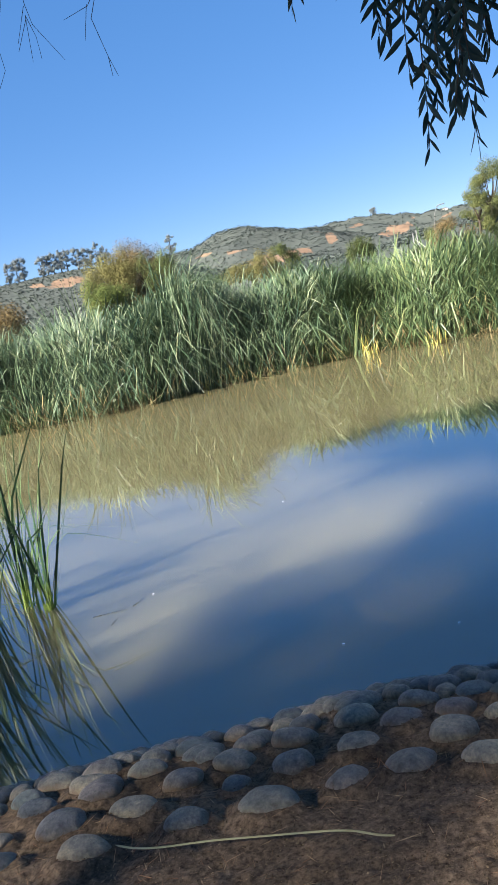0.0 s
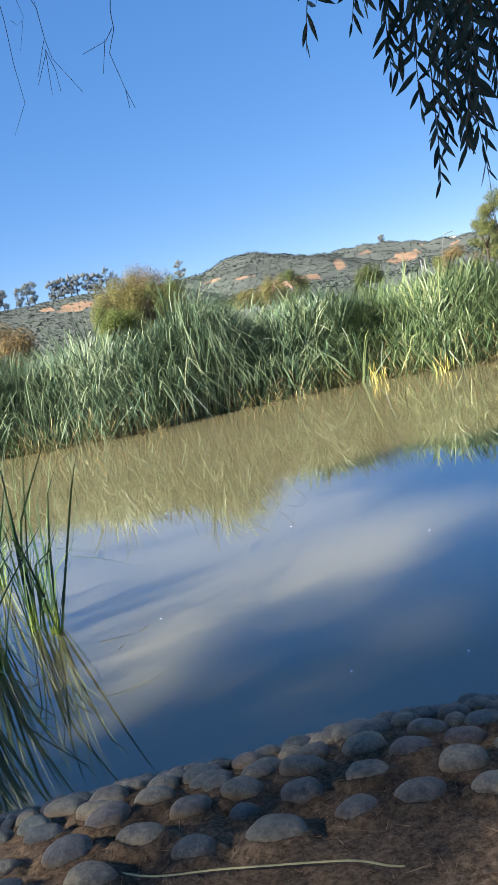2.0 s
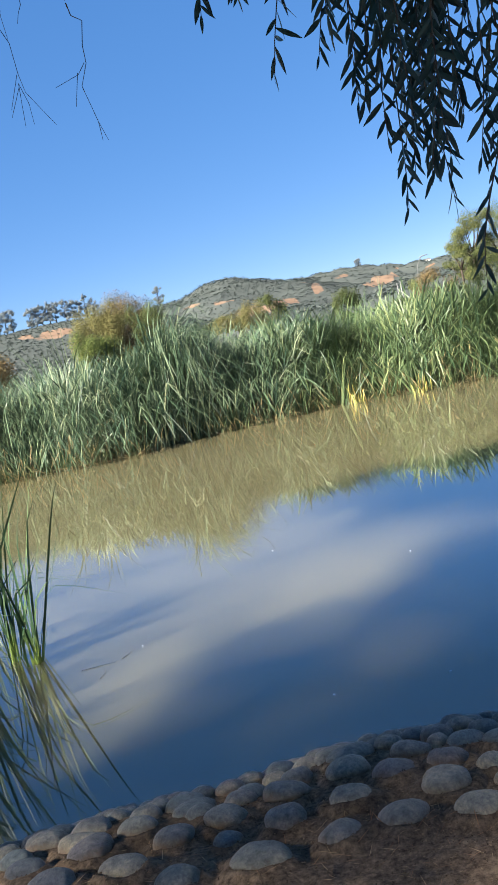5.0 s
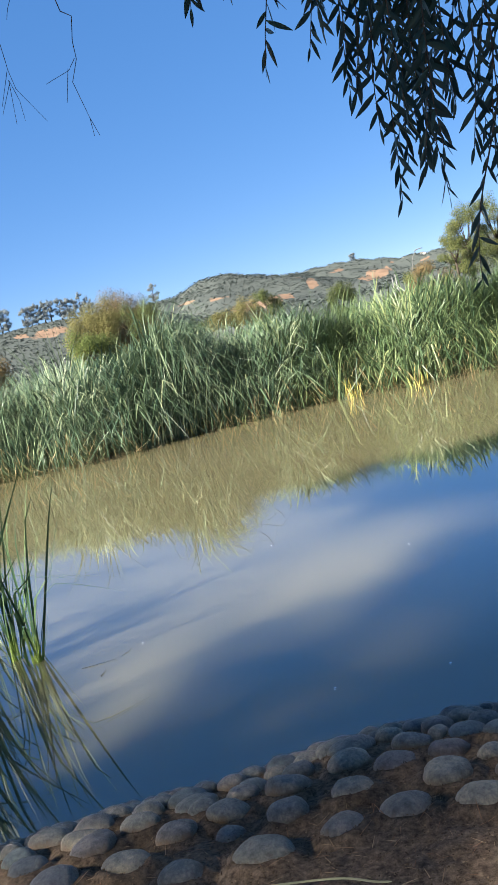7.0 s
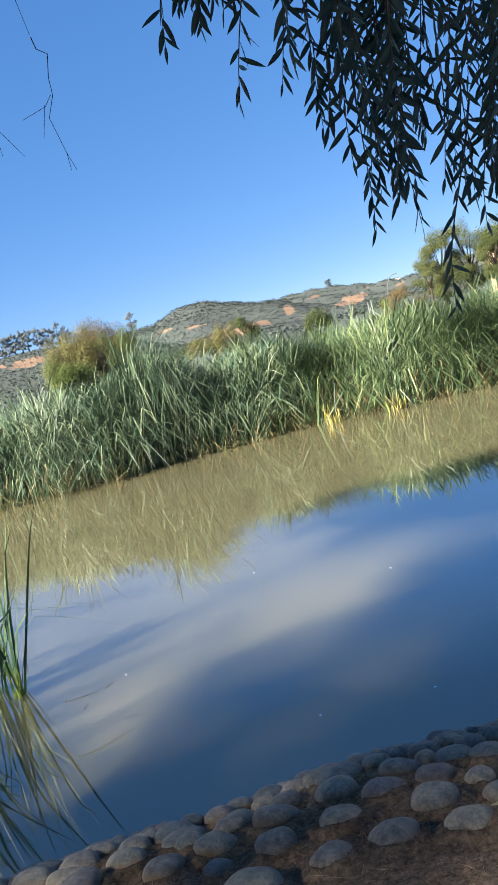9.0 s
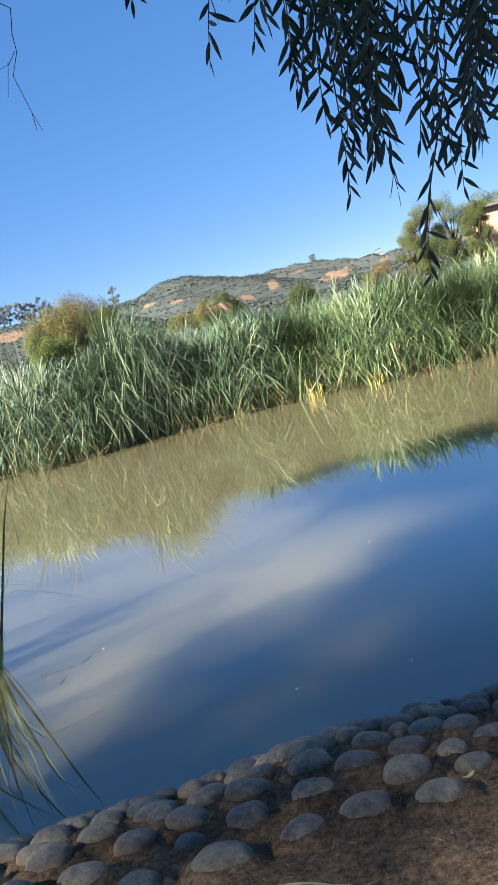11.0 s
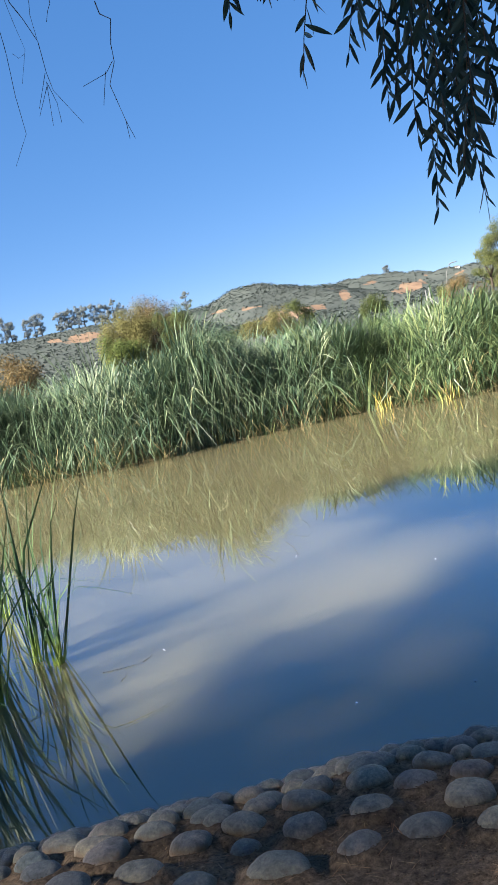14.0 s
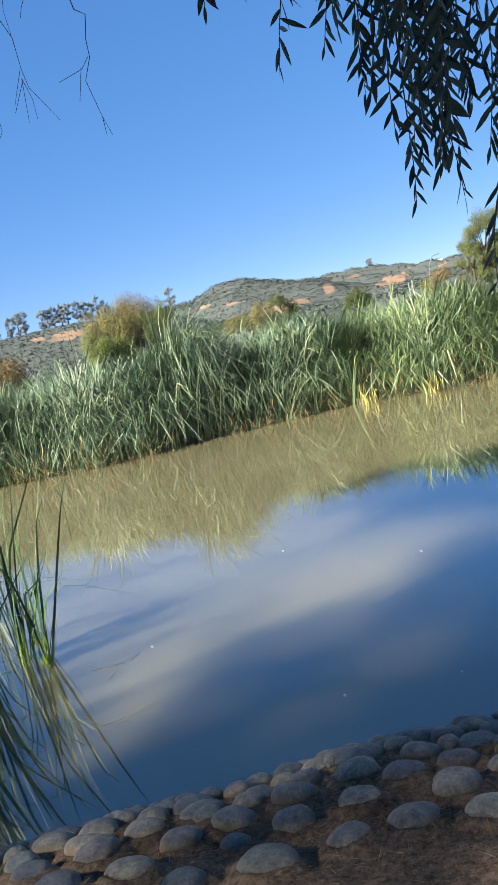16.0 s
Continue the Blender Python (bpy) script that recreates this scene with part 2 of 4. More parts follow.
M_WOODS_HAZY = leaf_material("hazed_woodland_crowns", [(0.0, (0.062, 0.079, 0.083)), (0.5, (0.074, 0.092, 0.095)), (1.0, (0.088, 0.106, 0.105))], 0.9, 0.0, 0.2)


# ---- building helpers ----
def mesh_of(name, verts, faces, materials, smooth=False):
    me = bpy.data.meshes.new(name)
    me.from_pydata([tuple(v) for v in verts], [], [tuple(f) for f in faces])
    for m in materials:
        me.materials.append(m)
    if smooth:
        me.polygons.foreach_set("use_smooth", [True] * len(me.polygons))
    me.update()
    return me


def grid_mesh(name, verts, quads, material, smooth=True):
    """A mesh from numpy arrays of corners and four-sided faces."""
    me = bpy.data.meshes.new(name)
    me.vertices.add(len(verts))
    me.vertices.foreach_set("co", np.asarray(verts, np.float32).ravel())
    me.loops.add(quads.size)
    me.loops.foreach_set("vertex_index", quads.astype(np.int32).ravel())
    me.polygons.add(len(quads))
    me.polygons.foreach_set("loop_start", np.arange(0, quads.size, 4, dtype=np.int32))
    me.polygons.foreach_set("use_smooth", np.full(len(quads), smooth))
    me.materials.append(material)
    me.update(calc_edges=True)
    me.validate()
    return me


def part(name, me, parent, label="", kind=""):
    ob = new(name, me)
    ob.parent = parent
    return tagged(ob, label, kind=kind)


def tube(points, r0, r1, sides=6):
    """Vertices and faces of a tapering round stem along points."""
    pts = [Vector(p) for p in points]
    vs, fs = [], []
    for i, p in enumerate(pts):
        d = (pts[min(i + 1, len(pts) - 1)] - pts[max(i - 1, 0)]).normalized()
        a = d.orthogonal().normalized()
        b = d.cross(a)
        r = r0 + (r1 - r0) * i / (len(pts) - 1)
        vs += [p + (a * math.cos(k * math.tau / sides) + b * math.sin(k * math.tau / sides)) * r for k in range(sides)]
    for i in range(len(pts) - 1):
        for k in range(sides):
            j = (k + 1) % sides
            fs.append((i * sides + k, i * sides + j, (i + 1) * sides + j, (i + 1) * sides + k))
    fs += [tuple(range(sides - 1, -1, -1)), tuple(range((len(pts) - 1) * sides, len(pts) * sides))]
    return vs, fs


def merge(pieces):
    vs, fs = [], []
    for v, f in pieces:
        n = len(vs)
        vs += v
        fs += [tuple(i + n for i in q) for q in f]
    return vs, fs


# ---- the lie of the land ----
def near_shore(x):
    return 3.547 + 0.19 * np.tanh(x * 0.5) + 0.012 * np.sin(x * 5.0) - 0.09 * np.maximum(x - 0.3, 0)


FAR_X = (-9, -6, -4.5, -3.2, -2.3, -1.3, 0, 2.2, 3.3, 4.2, 5, 6.3, 9)
FAR_Y = (19.7, 19.3, 18.9, 18.5, 18.55, 19.25, 19.05, 19.15, 18.85, 18.05, 17.7, 17.5, 17.0)


def far_shore(x):
    """The foot of the reeds, with a small cove and a swing towards the bank."""
    return np.interp(x, FAR_X, FAR_Y) + 0.07 * np.sin(x * 4.1) + 0.06 * np.sin(x * 9.7 + 2)


RIDGES = (
    # distance, foot, then bearings and the heights of the crest in degrees
    (230, 0.35, (-30, -6, -2, 1.4, 4.2, 6.4, 9, 12, 16, 22, 30), (0.5, 0.6, 1.2, 1.75, 2.0, 1.3, 0.8, 1.0, 1.5, 1.3, 1.0)),
    (420, 0.45, (-40, -20, -14.8, -12.6, -10.4, -8.9, -4, -1, 2, 6), (3.5, 4.2, 4.0, 3.9, 3.75, 3.6, 3.1, 1.9, 1.0, 0.3)),
    (750, 0.50, (-12, -6, -3.3, -1.8, -0.1, 1.1, 2.3, 4.5, 6.8, 9, 12, 18), (2.2, 3.0, 3.45, 3.30, 3.70, 3.85, 3.72, 3.28, 2.85, 2.1, 1.5, 0.8)),
    (1000, 0.50, (-20, 0, 5, 6.8, 9, 10.6, 13.5, 16.9, 20, 26, 40), (1.0, 1.8, 2.7, 2.92, 2.76, 2.60, 2.22, 2.22, 2.5, 2.7, 2.0)),
)


def land(x, y):
    x, y = np.asarray(x, float), np.asarray(y, float)
    r = np.hypot(x, y)
    az = np.degrees(np.arctan2(x, y))
    s = near_shore(np.clip(x, -8, 8)) - y
    # steep at the water, rounding over to a gently rising bank
    near = 0.16 * (1 - np.exp(-np.clip(s, -0.5, 40) / 0.22)) + np.where(s < 1.25, 0.20 * s, 0.25 + 0.22 * (1 - np.exp(-(s - 1.25) * 0.9)))
    near = np.maximum(near, -0.8)
    f = y - far_shore(np.clip(x, -20, 20))
    far = np.clip(0.28 * f, -0.8, 0.5)
    z = np.where(y < 11, near, far)
    hill = np.zeros_like(r)
    for dist, foot, bearing, crest in RIDGES:
        top = dist * np.tan(np.radians(np.interp(az, bearing, crest))) + 1.5
        k = np.clip((r / dist - foot) / (1 - foot), 0, 1)
        k = k * k * (3 - 2 * k)
        k = np.where(r > dist, np.clip(1 - (r / dist - 1) * 0.9, 0.35, 1), k)
        hill = np.maximum(hill, top * k)
    lump = (np.sin(x * 0.021 + 1.0) * np.cos(y * 0.017) + 0.6 * np.sin(x * 0.06 + y * 0.045) + 0.3 * np.sin(x * 0.15 - y * 0.11)) * 0.012 * r
    away = (np.abs(az) < 60) & (y > 60)
    return z + np.where(away, hill + lump * np.clip((r - 150) / 300, 0, 1) * 0.35, 0)


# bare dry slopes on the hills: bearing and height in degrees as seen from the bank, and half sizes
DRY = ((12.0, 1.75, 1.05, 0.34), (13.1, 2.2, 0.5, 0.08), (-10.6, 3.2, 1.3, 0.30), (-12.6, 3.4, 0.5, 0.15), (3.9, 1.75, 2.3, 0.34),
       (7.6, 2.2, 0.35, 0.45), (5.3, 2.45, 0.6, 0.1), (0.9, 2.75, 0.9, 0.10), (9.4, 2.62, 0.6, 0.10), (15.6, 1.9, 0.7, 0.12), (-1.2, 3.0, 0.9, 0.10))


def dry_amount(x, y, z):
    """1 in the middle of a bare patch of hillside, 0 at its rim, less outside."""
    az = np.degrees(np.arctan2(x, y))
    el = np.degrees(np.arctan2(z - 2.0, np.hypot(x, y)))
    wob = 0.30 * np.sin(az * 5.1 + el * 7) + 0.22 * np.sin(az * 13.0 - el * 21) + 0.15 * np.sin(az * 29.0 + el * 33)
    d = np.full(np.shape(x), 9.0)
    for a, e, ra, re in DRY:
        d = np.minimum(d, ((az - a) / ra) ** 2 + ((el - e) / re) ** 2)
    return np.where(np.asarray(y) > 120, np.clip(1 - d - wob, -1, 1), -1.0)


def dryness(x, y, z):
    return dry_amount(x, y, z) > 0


# ---- where the cobbles of the edging lie ----
# place along and across the bank, and length of each stone
STONES_A = [(-1.33, 3.04, 0.07), (-1.25, 3.03, 0.11), (-1.17, 2.88, 0.15), (-1.09, 2.75, 0.16), (-1.29, 2.86, 0.09), (-1.09, 3.02, 0.19), (-1.07, 3.14, 0.15), (-0.91, 3.04, 0.18),
            (-0.93, 2.90, 0.18), (-0.86, 2.78, 0.20), (-0.95, 2.56, 0.20), (-0.69, 2.55, 0.19), (-0.82, 2.33, 0.19), (-1.18, 2.56, 0.12), (-1.11, 2.38, 0.13)]
STONES_B = [(-0.70, 2.90, 0.19), (-0.54, 2.73, 0.17), (-0.82, 3.11, 0.13), (-0.69, 3.03, 0.16), (-0.65, 3.13, 0.13), (-0.78, 3.19, 0.09), (-0.53, 3.06, 0.18), (-0.48, 2.95, 0.19),
            (-0.46, 2.90, 0.14), (-0.46, 3.16, 0.11), (-0.35, 3.14, 0.14), (-0.35, 2.79, 0.19), (-0.49, 2.37, 0.17), (-0.34, 2.59, 0.11), (-0.22, 2.36, 0.22)]
STONES_C = [(-0.30, 2.94, 0.15), (-0.26, 2.98, 0.14), (-0.12, 2.87, 0.20), (-0.13, 2.64, 0.16), (-0.16, 3.08, 0.13), (-0.07, 3.02, 0.14), (-0.14, 3.20, 0.15), (-0.03, 3.14, 0.14),
            (0.03, 3.37, 0.12), (0.08, 3.13, 0.18), (0.16, 3.10, 0.23), (0.13, 2.93, 0.20), (0.04, 2.40, 0.17), (0.10, 2.67, 0.18)]
STONES_D = [(0.29, 2.81, 0.18), (0.43, 2.59, 0.20), (0.49, 2.81, 0.17), (0.25, 2.40, 0.19), (0.48, 2.35, 0.18), (0.38, 2.98, 0.17), (0.50, 3.01, 0.11), (0.60, 2.95, 0.17), (0.32, 3.14, 0.15),
            (0.25, 3.30, 0.12), (0.13, 3.31, 0.14), (0.45, 3.21, 0.15), (0.52, 3.12, 0.15), (0.27, 3.48, 0.12), (0.63, 3.17, 0.15), (0.69, 3.05, 0.15), (0.36, 3.31, 0.11), (0.62, 2.68, 0.13),
            (0.72, 2.89, 0.16), (0.64, 2.52, 0.13), (0.82, 3.04, 0.14), (0.77, 2.72, 0.14), (-0.28, 3.24, 0.14), (0.33, 3.30, 0.10)]
STONES = STONES_A + STONES_B + STONES_C + STONES_D


def heaped(x, y):
    """Earth washed up against the cobbles."""
    up = 0.0
    for sx, sy, size in STONES:
        d = math.hypot((x - sx) / (size * 0.5), (y - sy) / (size * 0.42))
        if d < 2.2:
            up = max(up, 0.15 * size * math.exp(-((d - 0.95) / 0.4) ** 2))
    return up


def build_ground():
    rings = [0.002]
    while rings[-1] < 4500:
        rings.append(rings[-1] * (1.12 if rings[-1] < 1.2 else 1.006 if 1.2 < rings[-1] < 3.8 else 1.011 if rings[-1] < 6 else 1.022 if rings[-1] > 60 else 1.035))
    front = np.linspace(-24, 26, 251)
    rest = np.linspace(26, 336, 64)[1:-1]
    az = np.radians(np.concatenate([front, rest]))
    rr = np.array(rings)
    A, R = np.meshgrid(az, rr)
    X, Y = R * np.sin(A), R * np.cos(A)
    Z = land(X, Y)
    rough = np.zeros_like(Z)
    idx = np.argwhere((R < 6) & (Y > 0.8) & (np.abs(A) < 0.5))
    for i, j in idx:
        p = Vector((X[i, j], Y[i, j], 0))
        rough[i, j] = 0.022 * noise.noise(p * 5) + 0.011 * noise.noise(p * 17) + 0.004 * noise.noise(p * 45) + 0.0015 * noise.noise(p * 95) + heaped(X[i, j], Y[i, j])
    Z = Z + rough
    n, m = R.shape
    i = np.arange(n - 1)[:, None] * m
    j = np.arange(m)[None, :]
    k = (j + 1) % m
    quads = np.stack([i + j, i + m + j, i + m + k, i + k], -1).reshape(-1, 4)
    quads = quads[:, ::-1]
    me = grid_mesh("ground", np.stack([X, Y, Z], -1).reshape(-1, 3), quads, M_SOIL)
    me.materials.append(M_HILL)
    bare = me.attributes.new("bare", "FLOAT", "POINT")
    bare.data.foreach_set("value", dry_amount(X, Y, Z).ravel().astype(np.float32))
    kind = np.where(R[:-1] > 40, 1, 0).astype(np.int32)
    me.polygons.foreach_set("material_index", kind.ravel())
    ob = new("ground", me)
    return tagged(ob, "brown sandy bank running out to dry scrubby hills", "ground", kind="structure")


ground = build_ground()


def build_water():
    V = np.array([(-70, 2.6, 0), (70, 2.6, 0), (70, 24, 0), (-70, 24, 0)], float)
    quads = np.array([(0, 1, 2, 3)])
    ob = new("water", grid_mesh("water", V, quads, M_WATER, False))
    part("silt", grid_mesh("silt", V - np.array((0, 0, 0.012)), quads, M_SILT, False), ob, "cloudy brown silt hanging in the water")
    return tagged(ob, "still muddy pond water mirroring reeds and blue sky", "water", kind="structure")


build_water()


# ---- reeds ----
def blades(base, az, length, phi0, phi1, width, seed, stations=8, twist=1.2, power=1.6, kink=None):
    """Long tapering leaves, one strip each: a lean at the foot of phi0 that grows to phi0 + phi1 at the tip, or folds over at kink."""
    rng = np.random.default_rng(seed)
    n = len(base)
    s = np.linspace(0, 1, stations)
    if kink is None:
        grow = s[None] ** np.reshape(power, (-1, 1))
    else:
        grow = np.clip((s[None] - kink[:, None]) / 0.22 + 0.5, 0, 1) * 0.85 + 0.15 * s[None]
    phi = phi0[:, None] + phi1[:, None] * grow
    step = length[:, None] / (stations - 1)
    dh = np.cumsum(np.concatenate([np.zeros((n, 1)), np.sin(phi[:, :-1]) * step], 1), 1)
    dz = np.cumsum(np.concatenate([np.zeros((n, 1)), np.cos(phi[:, :-1]) * step], 1), 1)
    cx, cy = np.cos(az)[:, None], np.sin(az)[:, None]
    P = np.stack([base[:, 0:1] + dh * cx, base[:, 1:2] + dh * cy, base[:, 2:3] + dz], -1)
    w = width[:, None] * np.maximum(0.05, (1 - s[None] ** 4.0)) * (0.75 + 0.25 * np.minimum(1, s[None] * 6)) * 0.5
    tw = rng.uniform(0, math.tau, n)[:, None] + rng.normal(0, twist, n)[:, None] * s[None]
    side = np.stack([np.cos(tw), np.sin(tw), np.zeros_like(tw)], -1)
    V = np.concatenate([P - side * w[..., None], P + side * w[..., None]], 1)
    k = np.arange(stations - 1)
    q = np.stack([k, k + stations, k + stations + 1, k + 1], -1)
    quads = (np.arange(n)[:, None, None] * 2 * stations + q[None]).reshape(-1, 4)
    return V.reshape(-1, 3), quads


TOP_X = (-9, -5.6, -4.0, -2.8, -2.0, -1.25, -0.7, 0.4, 1.6, 2.8, 4.2, 5.5, 6.6, 10)
TOP_Z = (1.75, 1.72, 1.74, 1.66, 1.85, 2.05, 1.80, 1.62, 1.64, 1.60, 1.58, 1.55, 1.52, 1.52)


def reed_bed(name, seed, clumps, per, x0, x1, depth, material, height=1.05, lean=0.20, spread=0.24, edge_bias=1.35, label=""):
    """Reeds in tufts; the blades of a tuft fan out and lean the same way, and many are bent over near the tip."""
    rng = np.random.default_rng(seed)
    cx = rng.uniform(x0, x1, clumps)
    back = depth * rng.uniform(0, 1, clumps) ** edge_bias
    cy = far_shore(cx) + back + 0.12 + rng.normal(0, 0.14, clumps)
    c_az = 0.9 * np.sin(cx * 0.9 + 0.4) + rng.normal(0, 1.0, clumps) - 0.5
    c_lean = np.abs(rng.normal(lean, 0.15, clumps))
    c_top = np.interp(cx, TOP_X, TOP_Z) * height * rng.normal(0.96, 0.07, clumps)
    n = clumps * per
    rep = lambda a: np.repeat(a, per)  # noqa: E731
    x = rep(cx) + rng.normal(0, spread, n)
    y = rep(cy) + rng.normal(0, spread * 0.7, n)
    z = np.maximum(land(x, y), 0) - 0.05
    lx = np.cos(rep(c_az)) * rep(c_lean) + rng.normal(0.08, 0.30, n)
    ly = np.sin(rep(c_az)) * rep(c_lean) * 0.7 + rng.normal(0, 0.20, n) - 0.08
    az = np.arctan2(ly, lx)
    phi0 = np.minimum(np.hypot(lx, ly), 0.75)
    kind = rng.choice(3, n, p=[0.03, 0.25, 0.72])
    phi1 = np.minimum(np.array([0.25, 1.1, 2.2])[kind] * np.abs(rng.normal(1, 0.3, n)), 3.0 - phi0)
    phi1 = np.where(ly < -0.2, phi1 * 0.8, phi1)
    kink = np.array([0.8, 0.62, 0.58])[kind] + rng.uniform(-0.16, 0.18, n)
    length = rep(c_top) * rng.uniform(0.6, 1.0, n) * np.array([0.92, 1.12, 1.38])[kind]
    V, Q = blades(np.stack([x, y, z], -1), az, length, phi0, phi1, rng.uniform(0.017, 0.036, n), seed + 1, twist=0.7, kink=kink)
    ob = new(name, grid_mesh(name, V, Q, material, False))
    return tagged(ob, label, "reeds", kind="stuff")


reed_bed("reed_bed", 11, 600, 29, -8.5, 2.2, 4.2, M_REED, label="tall dense blue-green reeds standing along the pond's edge")
reed_bed("reed_bed", 13, 540, 29, 1.4, 9.0, 4.2, M_REED_WARM, 0.97, lean=0.26, label="tall dense yellow-green reeds standing along the pond's edge")
reed_bed("dry_reeds", 12, 150, 6, -8.5, 9.0, 2.6, M_REED_DRY, 0.72, 0.2, 0.12, 2.2, label="dead straw-coloured reed blades among the green ones")


def cross_blades(name, seed, n, x0, x1, depth, material, label):
    """Side leaves that spread from the stems at every height and cross one another."""
    rng = np.random.default_rng(seed)
    x = rng.uniform(x0, x1, n)
    f = rng.uniform(0, 1, n)
    top = np.interp(x, TOP_X, TOP_Z)
    # a thatch over the front and the top of the bed
    front = rng.random(n) < 0.6
    y = far_shore(x) + np.where(front, rng.normal(0.12, 0.16, n), depth * f)
    z = np.maximum(land(x, y), 0) + top * np.where(front, rng.uniform(0.1, 0.95, n), rng.uniform(0.58, 0.88, n))
    az = rng.normal(-0.2, 1.0, n) + np.where(rng.random(n) < 0.34, math.pi, 0)
    V, Q = blades(np.stack([x, y, z], -1), az, rng.uniform(0.35, 1.0, n), np.abs(rng.normal(np.where(front, 0.6, 0.9), 0.4, n)), rng.uniform(0.1, 1.7, n),
                  rng.uniform(0.015, 0.032, n), seed, 6, 0.6, kink=rng.uniform(0.3, 0.95, n))
    return tagged(new(name, grid_mesh(name, V, Q, material, False)), label, "reeds", kind="stuff")


cross_blades("reed_leaves", 14, 17000, -8.5, 2.4, 2.6, M_REED, "bent blue-green leaves criss-crossing in the reed bed")
cross_blades("reed_leaves", 15, 13000, 1.2, 9.0, 2.6, M_REED_WARM, "bent yellow-green leaves criss-crossing in the reed bed")


def fringe(seed, n, x0, x1, material, name, label):
    """Blades that have slumped out over the water at the foot of the bed."""
    rng = np.random.default_rng(seed)
    x = rng.uniform(x0, x1, n)
    y = far_shore(x) + rng.normal(-0.08, 0.16, n)
    V, Q = blades(np.stack([x, y, np.full(n, -0.04)], -1), rng.normal(-1.57, 1.1, n), rng.uniform(0.2, 0.95, n), np.abs(rng.normal(0.5, 0.35, n)),
                  rng.uniform(0.2, 1.2, n), rng.uniform(0.012, 0.026, n), seed, twist=2.0, power=rng.uniform(1.2, 3, n))
    V[:, 2] = np.maximum(V[:, 2], -0.05)
    tagged(new(name, grid_mesh(name, V, Q, material, False)), label, "reeds", kind="stuff")


fringe(21, 1700, -8.5, 9.0, M_REED_WARM, "slumped_reeds", "green reed blades slumped over the water's edge")
fringe(22, 700, -8.5, 9.0, M_REED_DRY, "slumped_dry_reeds", "broken straw-coloured reeds lying at the water's edge")


def straw_raft(seed, n):
    """Broken straws afloat along the foot of the bed."""
    rng = np.random.default_rng(seed)
    x = rng.uniform(-8, 9, n)
    y = far_shore(x) - np.abs(rng.normal(0.1, 0.22, n))
    V, Q = blades(np.stack([x, y, rng.uniform(-0.01, 0.05, n)], -1), rng.uniform(0, math.tau, n), rng.uniform(0.12, 0.7, n), rng.normal(1.45, 0.12, n),
                  rng.uniform(0, 0.1, n), rng.uniform(0.010, 0.024, n), seed, 3)
    tagged(new("straw_raft", grid_mesh("straw_raft", V, Q, M_REED_DRY, False)), "broken straw-coloured reed bits floating at the waterline", "straw", kind="stuff")


straw_raft(23, 900)


def tall_tuft(seed, cx, cy, n, tall, spread, az, lean, bend, label, material=M_REED, pw=(0.5, 0.9), fan=0.7):
    """A tuft that stands out of the bed."""
    rng = np.random.default_rng(seed)
    base = np.stack([rng.normal(cx, spread, n), rng.normal(cy, spread, n), np.full(n, 0.0)], -1)
    V, Q = blades(base, az + rng.normal(0, fan, n), tall * rng.uniform(0.72, 1.0, n), np.abs(rng.normal(lean, 0.1, n)),
                  np.abs(rng.normal(bend, 0.5, n)), rng.uniform(0.017, 0.034, n), seed, twist=0.7, kink=rng.uniform(*pw, n))
    ob = new("reed_tuft", grid_mesh("reed_tuft", V, Q, material, False))
    return tagged(ob, label, "reeds", "reed tufts", "stuff")


tall_tuft(41, -1.3, 19.35, 380, 4.1, 0.20, -0.3, 0.06, 2.3, "mound of tall green reeds arching over to one side", pw=(0.54, 0.78), fan=0.9)
tall_tuft(42, -0.85, 19.3, 340, 3.3, 0.26, -0.5, 0.16, 2.3, "green reeds slumping from a tall mound", pw=(0.5, 0.78), fan=0.9)
tall_tuft(46, -1.85, 19.45, 260, 2.9, 0.28, 0.3, 0.10, 1.6, "green reeds rising towards a tall mound", fan=1.2)
tall_tuft(43, -3.75, 19.6, 30, 3.6, 0.20, 2.6, 0.10, 0.25, "sparse reed tips standing above the bed, coloured dark as if backlit", M_REED_BACKLIT)
tall_tuft(45, -3.1, 19.4, 50, 2.05, 0.25, 0.6, 0.12, 0.4, "upright green reeds standing above the bed")
tall_tuft(44, 4.5, 18.2, 60, 2.6, 0.14, 0.1, 0.18, 1.0, "tall tuft of reeds curving over to one side", M_REED_WARM)


def yellow_clump(seed, cx, cy, n, spread, label):
    rng = np.random.default_rng(seed)
    base = np.stack([rng.normal(cx, spread, n), rng.normal(cy, 0.12, n), np.full(n, -0.05)], -1)
    V, Q = blades(base, rng.uniform(0, math.tau, n), rng.uniform(0.2, 1.0, n) ** 2 * 0.5 + 0.12, np.abs(rng.normal(0.1, 0.12, n)),
                  rng.uniform(0, 0.5, n), rng.uniform(0.014, 0.026, n), seed)
    ob = new("yellow_reed_clump", grid_mesh("yellow_reed_clump", V, Q, M_REED_YELLOW, False))
    return tagged(ob, label, "reeds", "yellowing reed clumps", "stuff")


for seed, cx, n, spread in ((31, 2.85, 36, 0.11), (32, 4.17, 28, 0.11), (34, -0.95, 18, 0.10)):
    yellow_clump(seed, cx, float(far_shore(cx)) - 0.28, n, spread, "yellow and orange reed bases at the waterline")


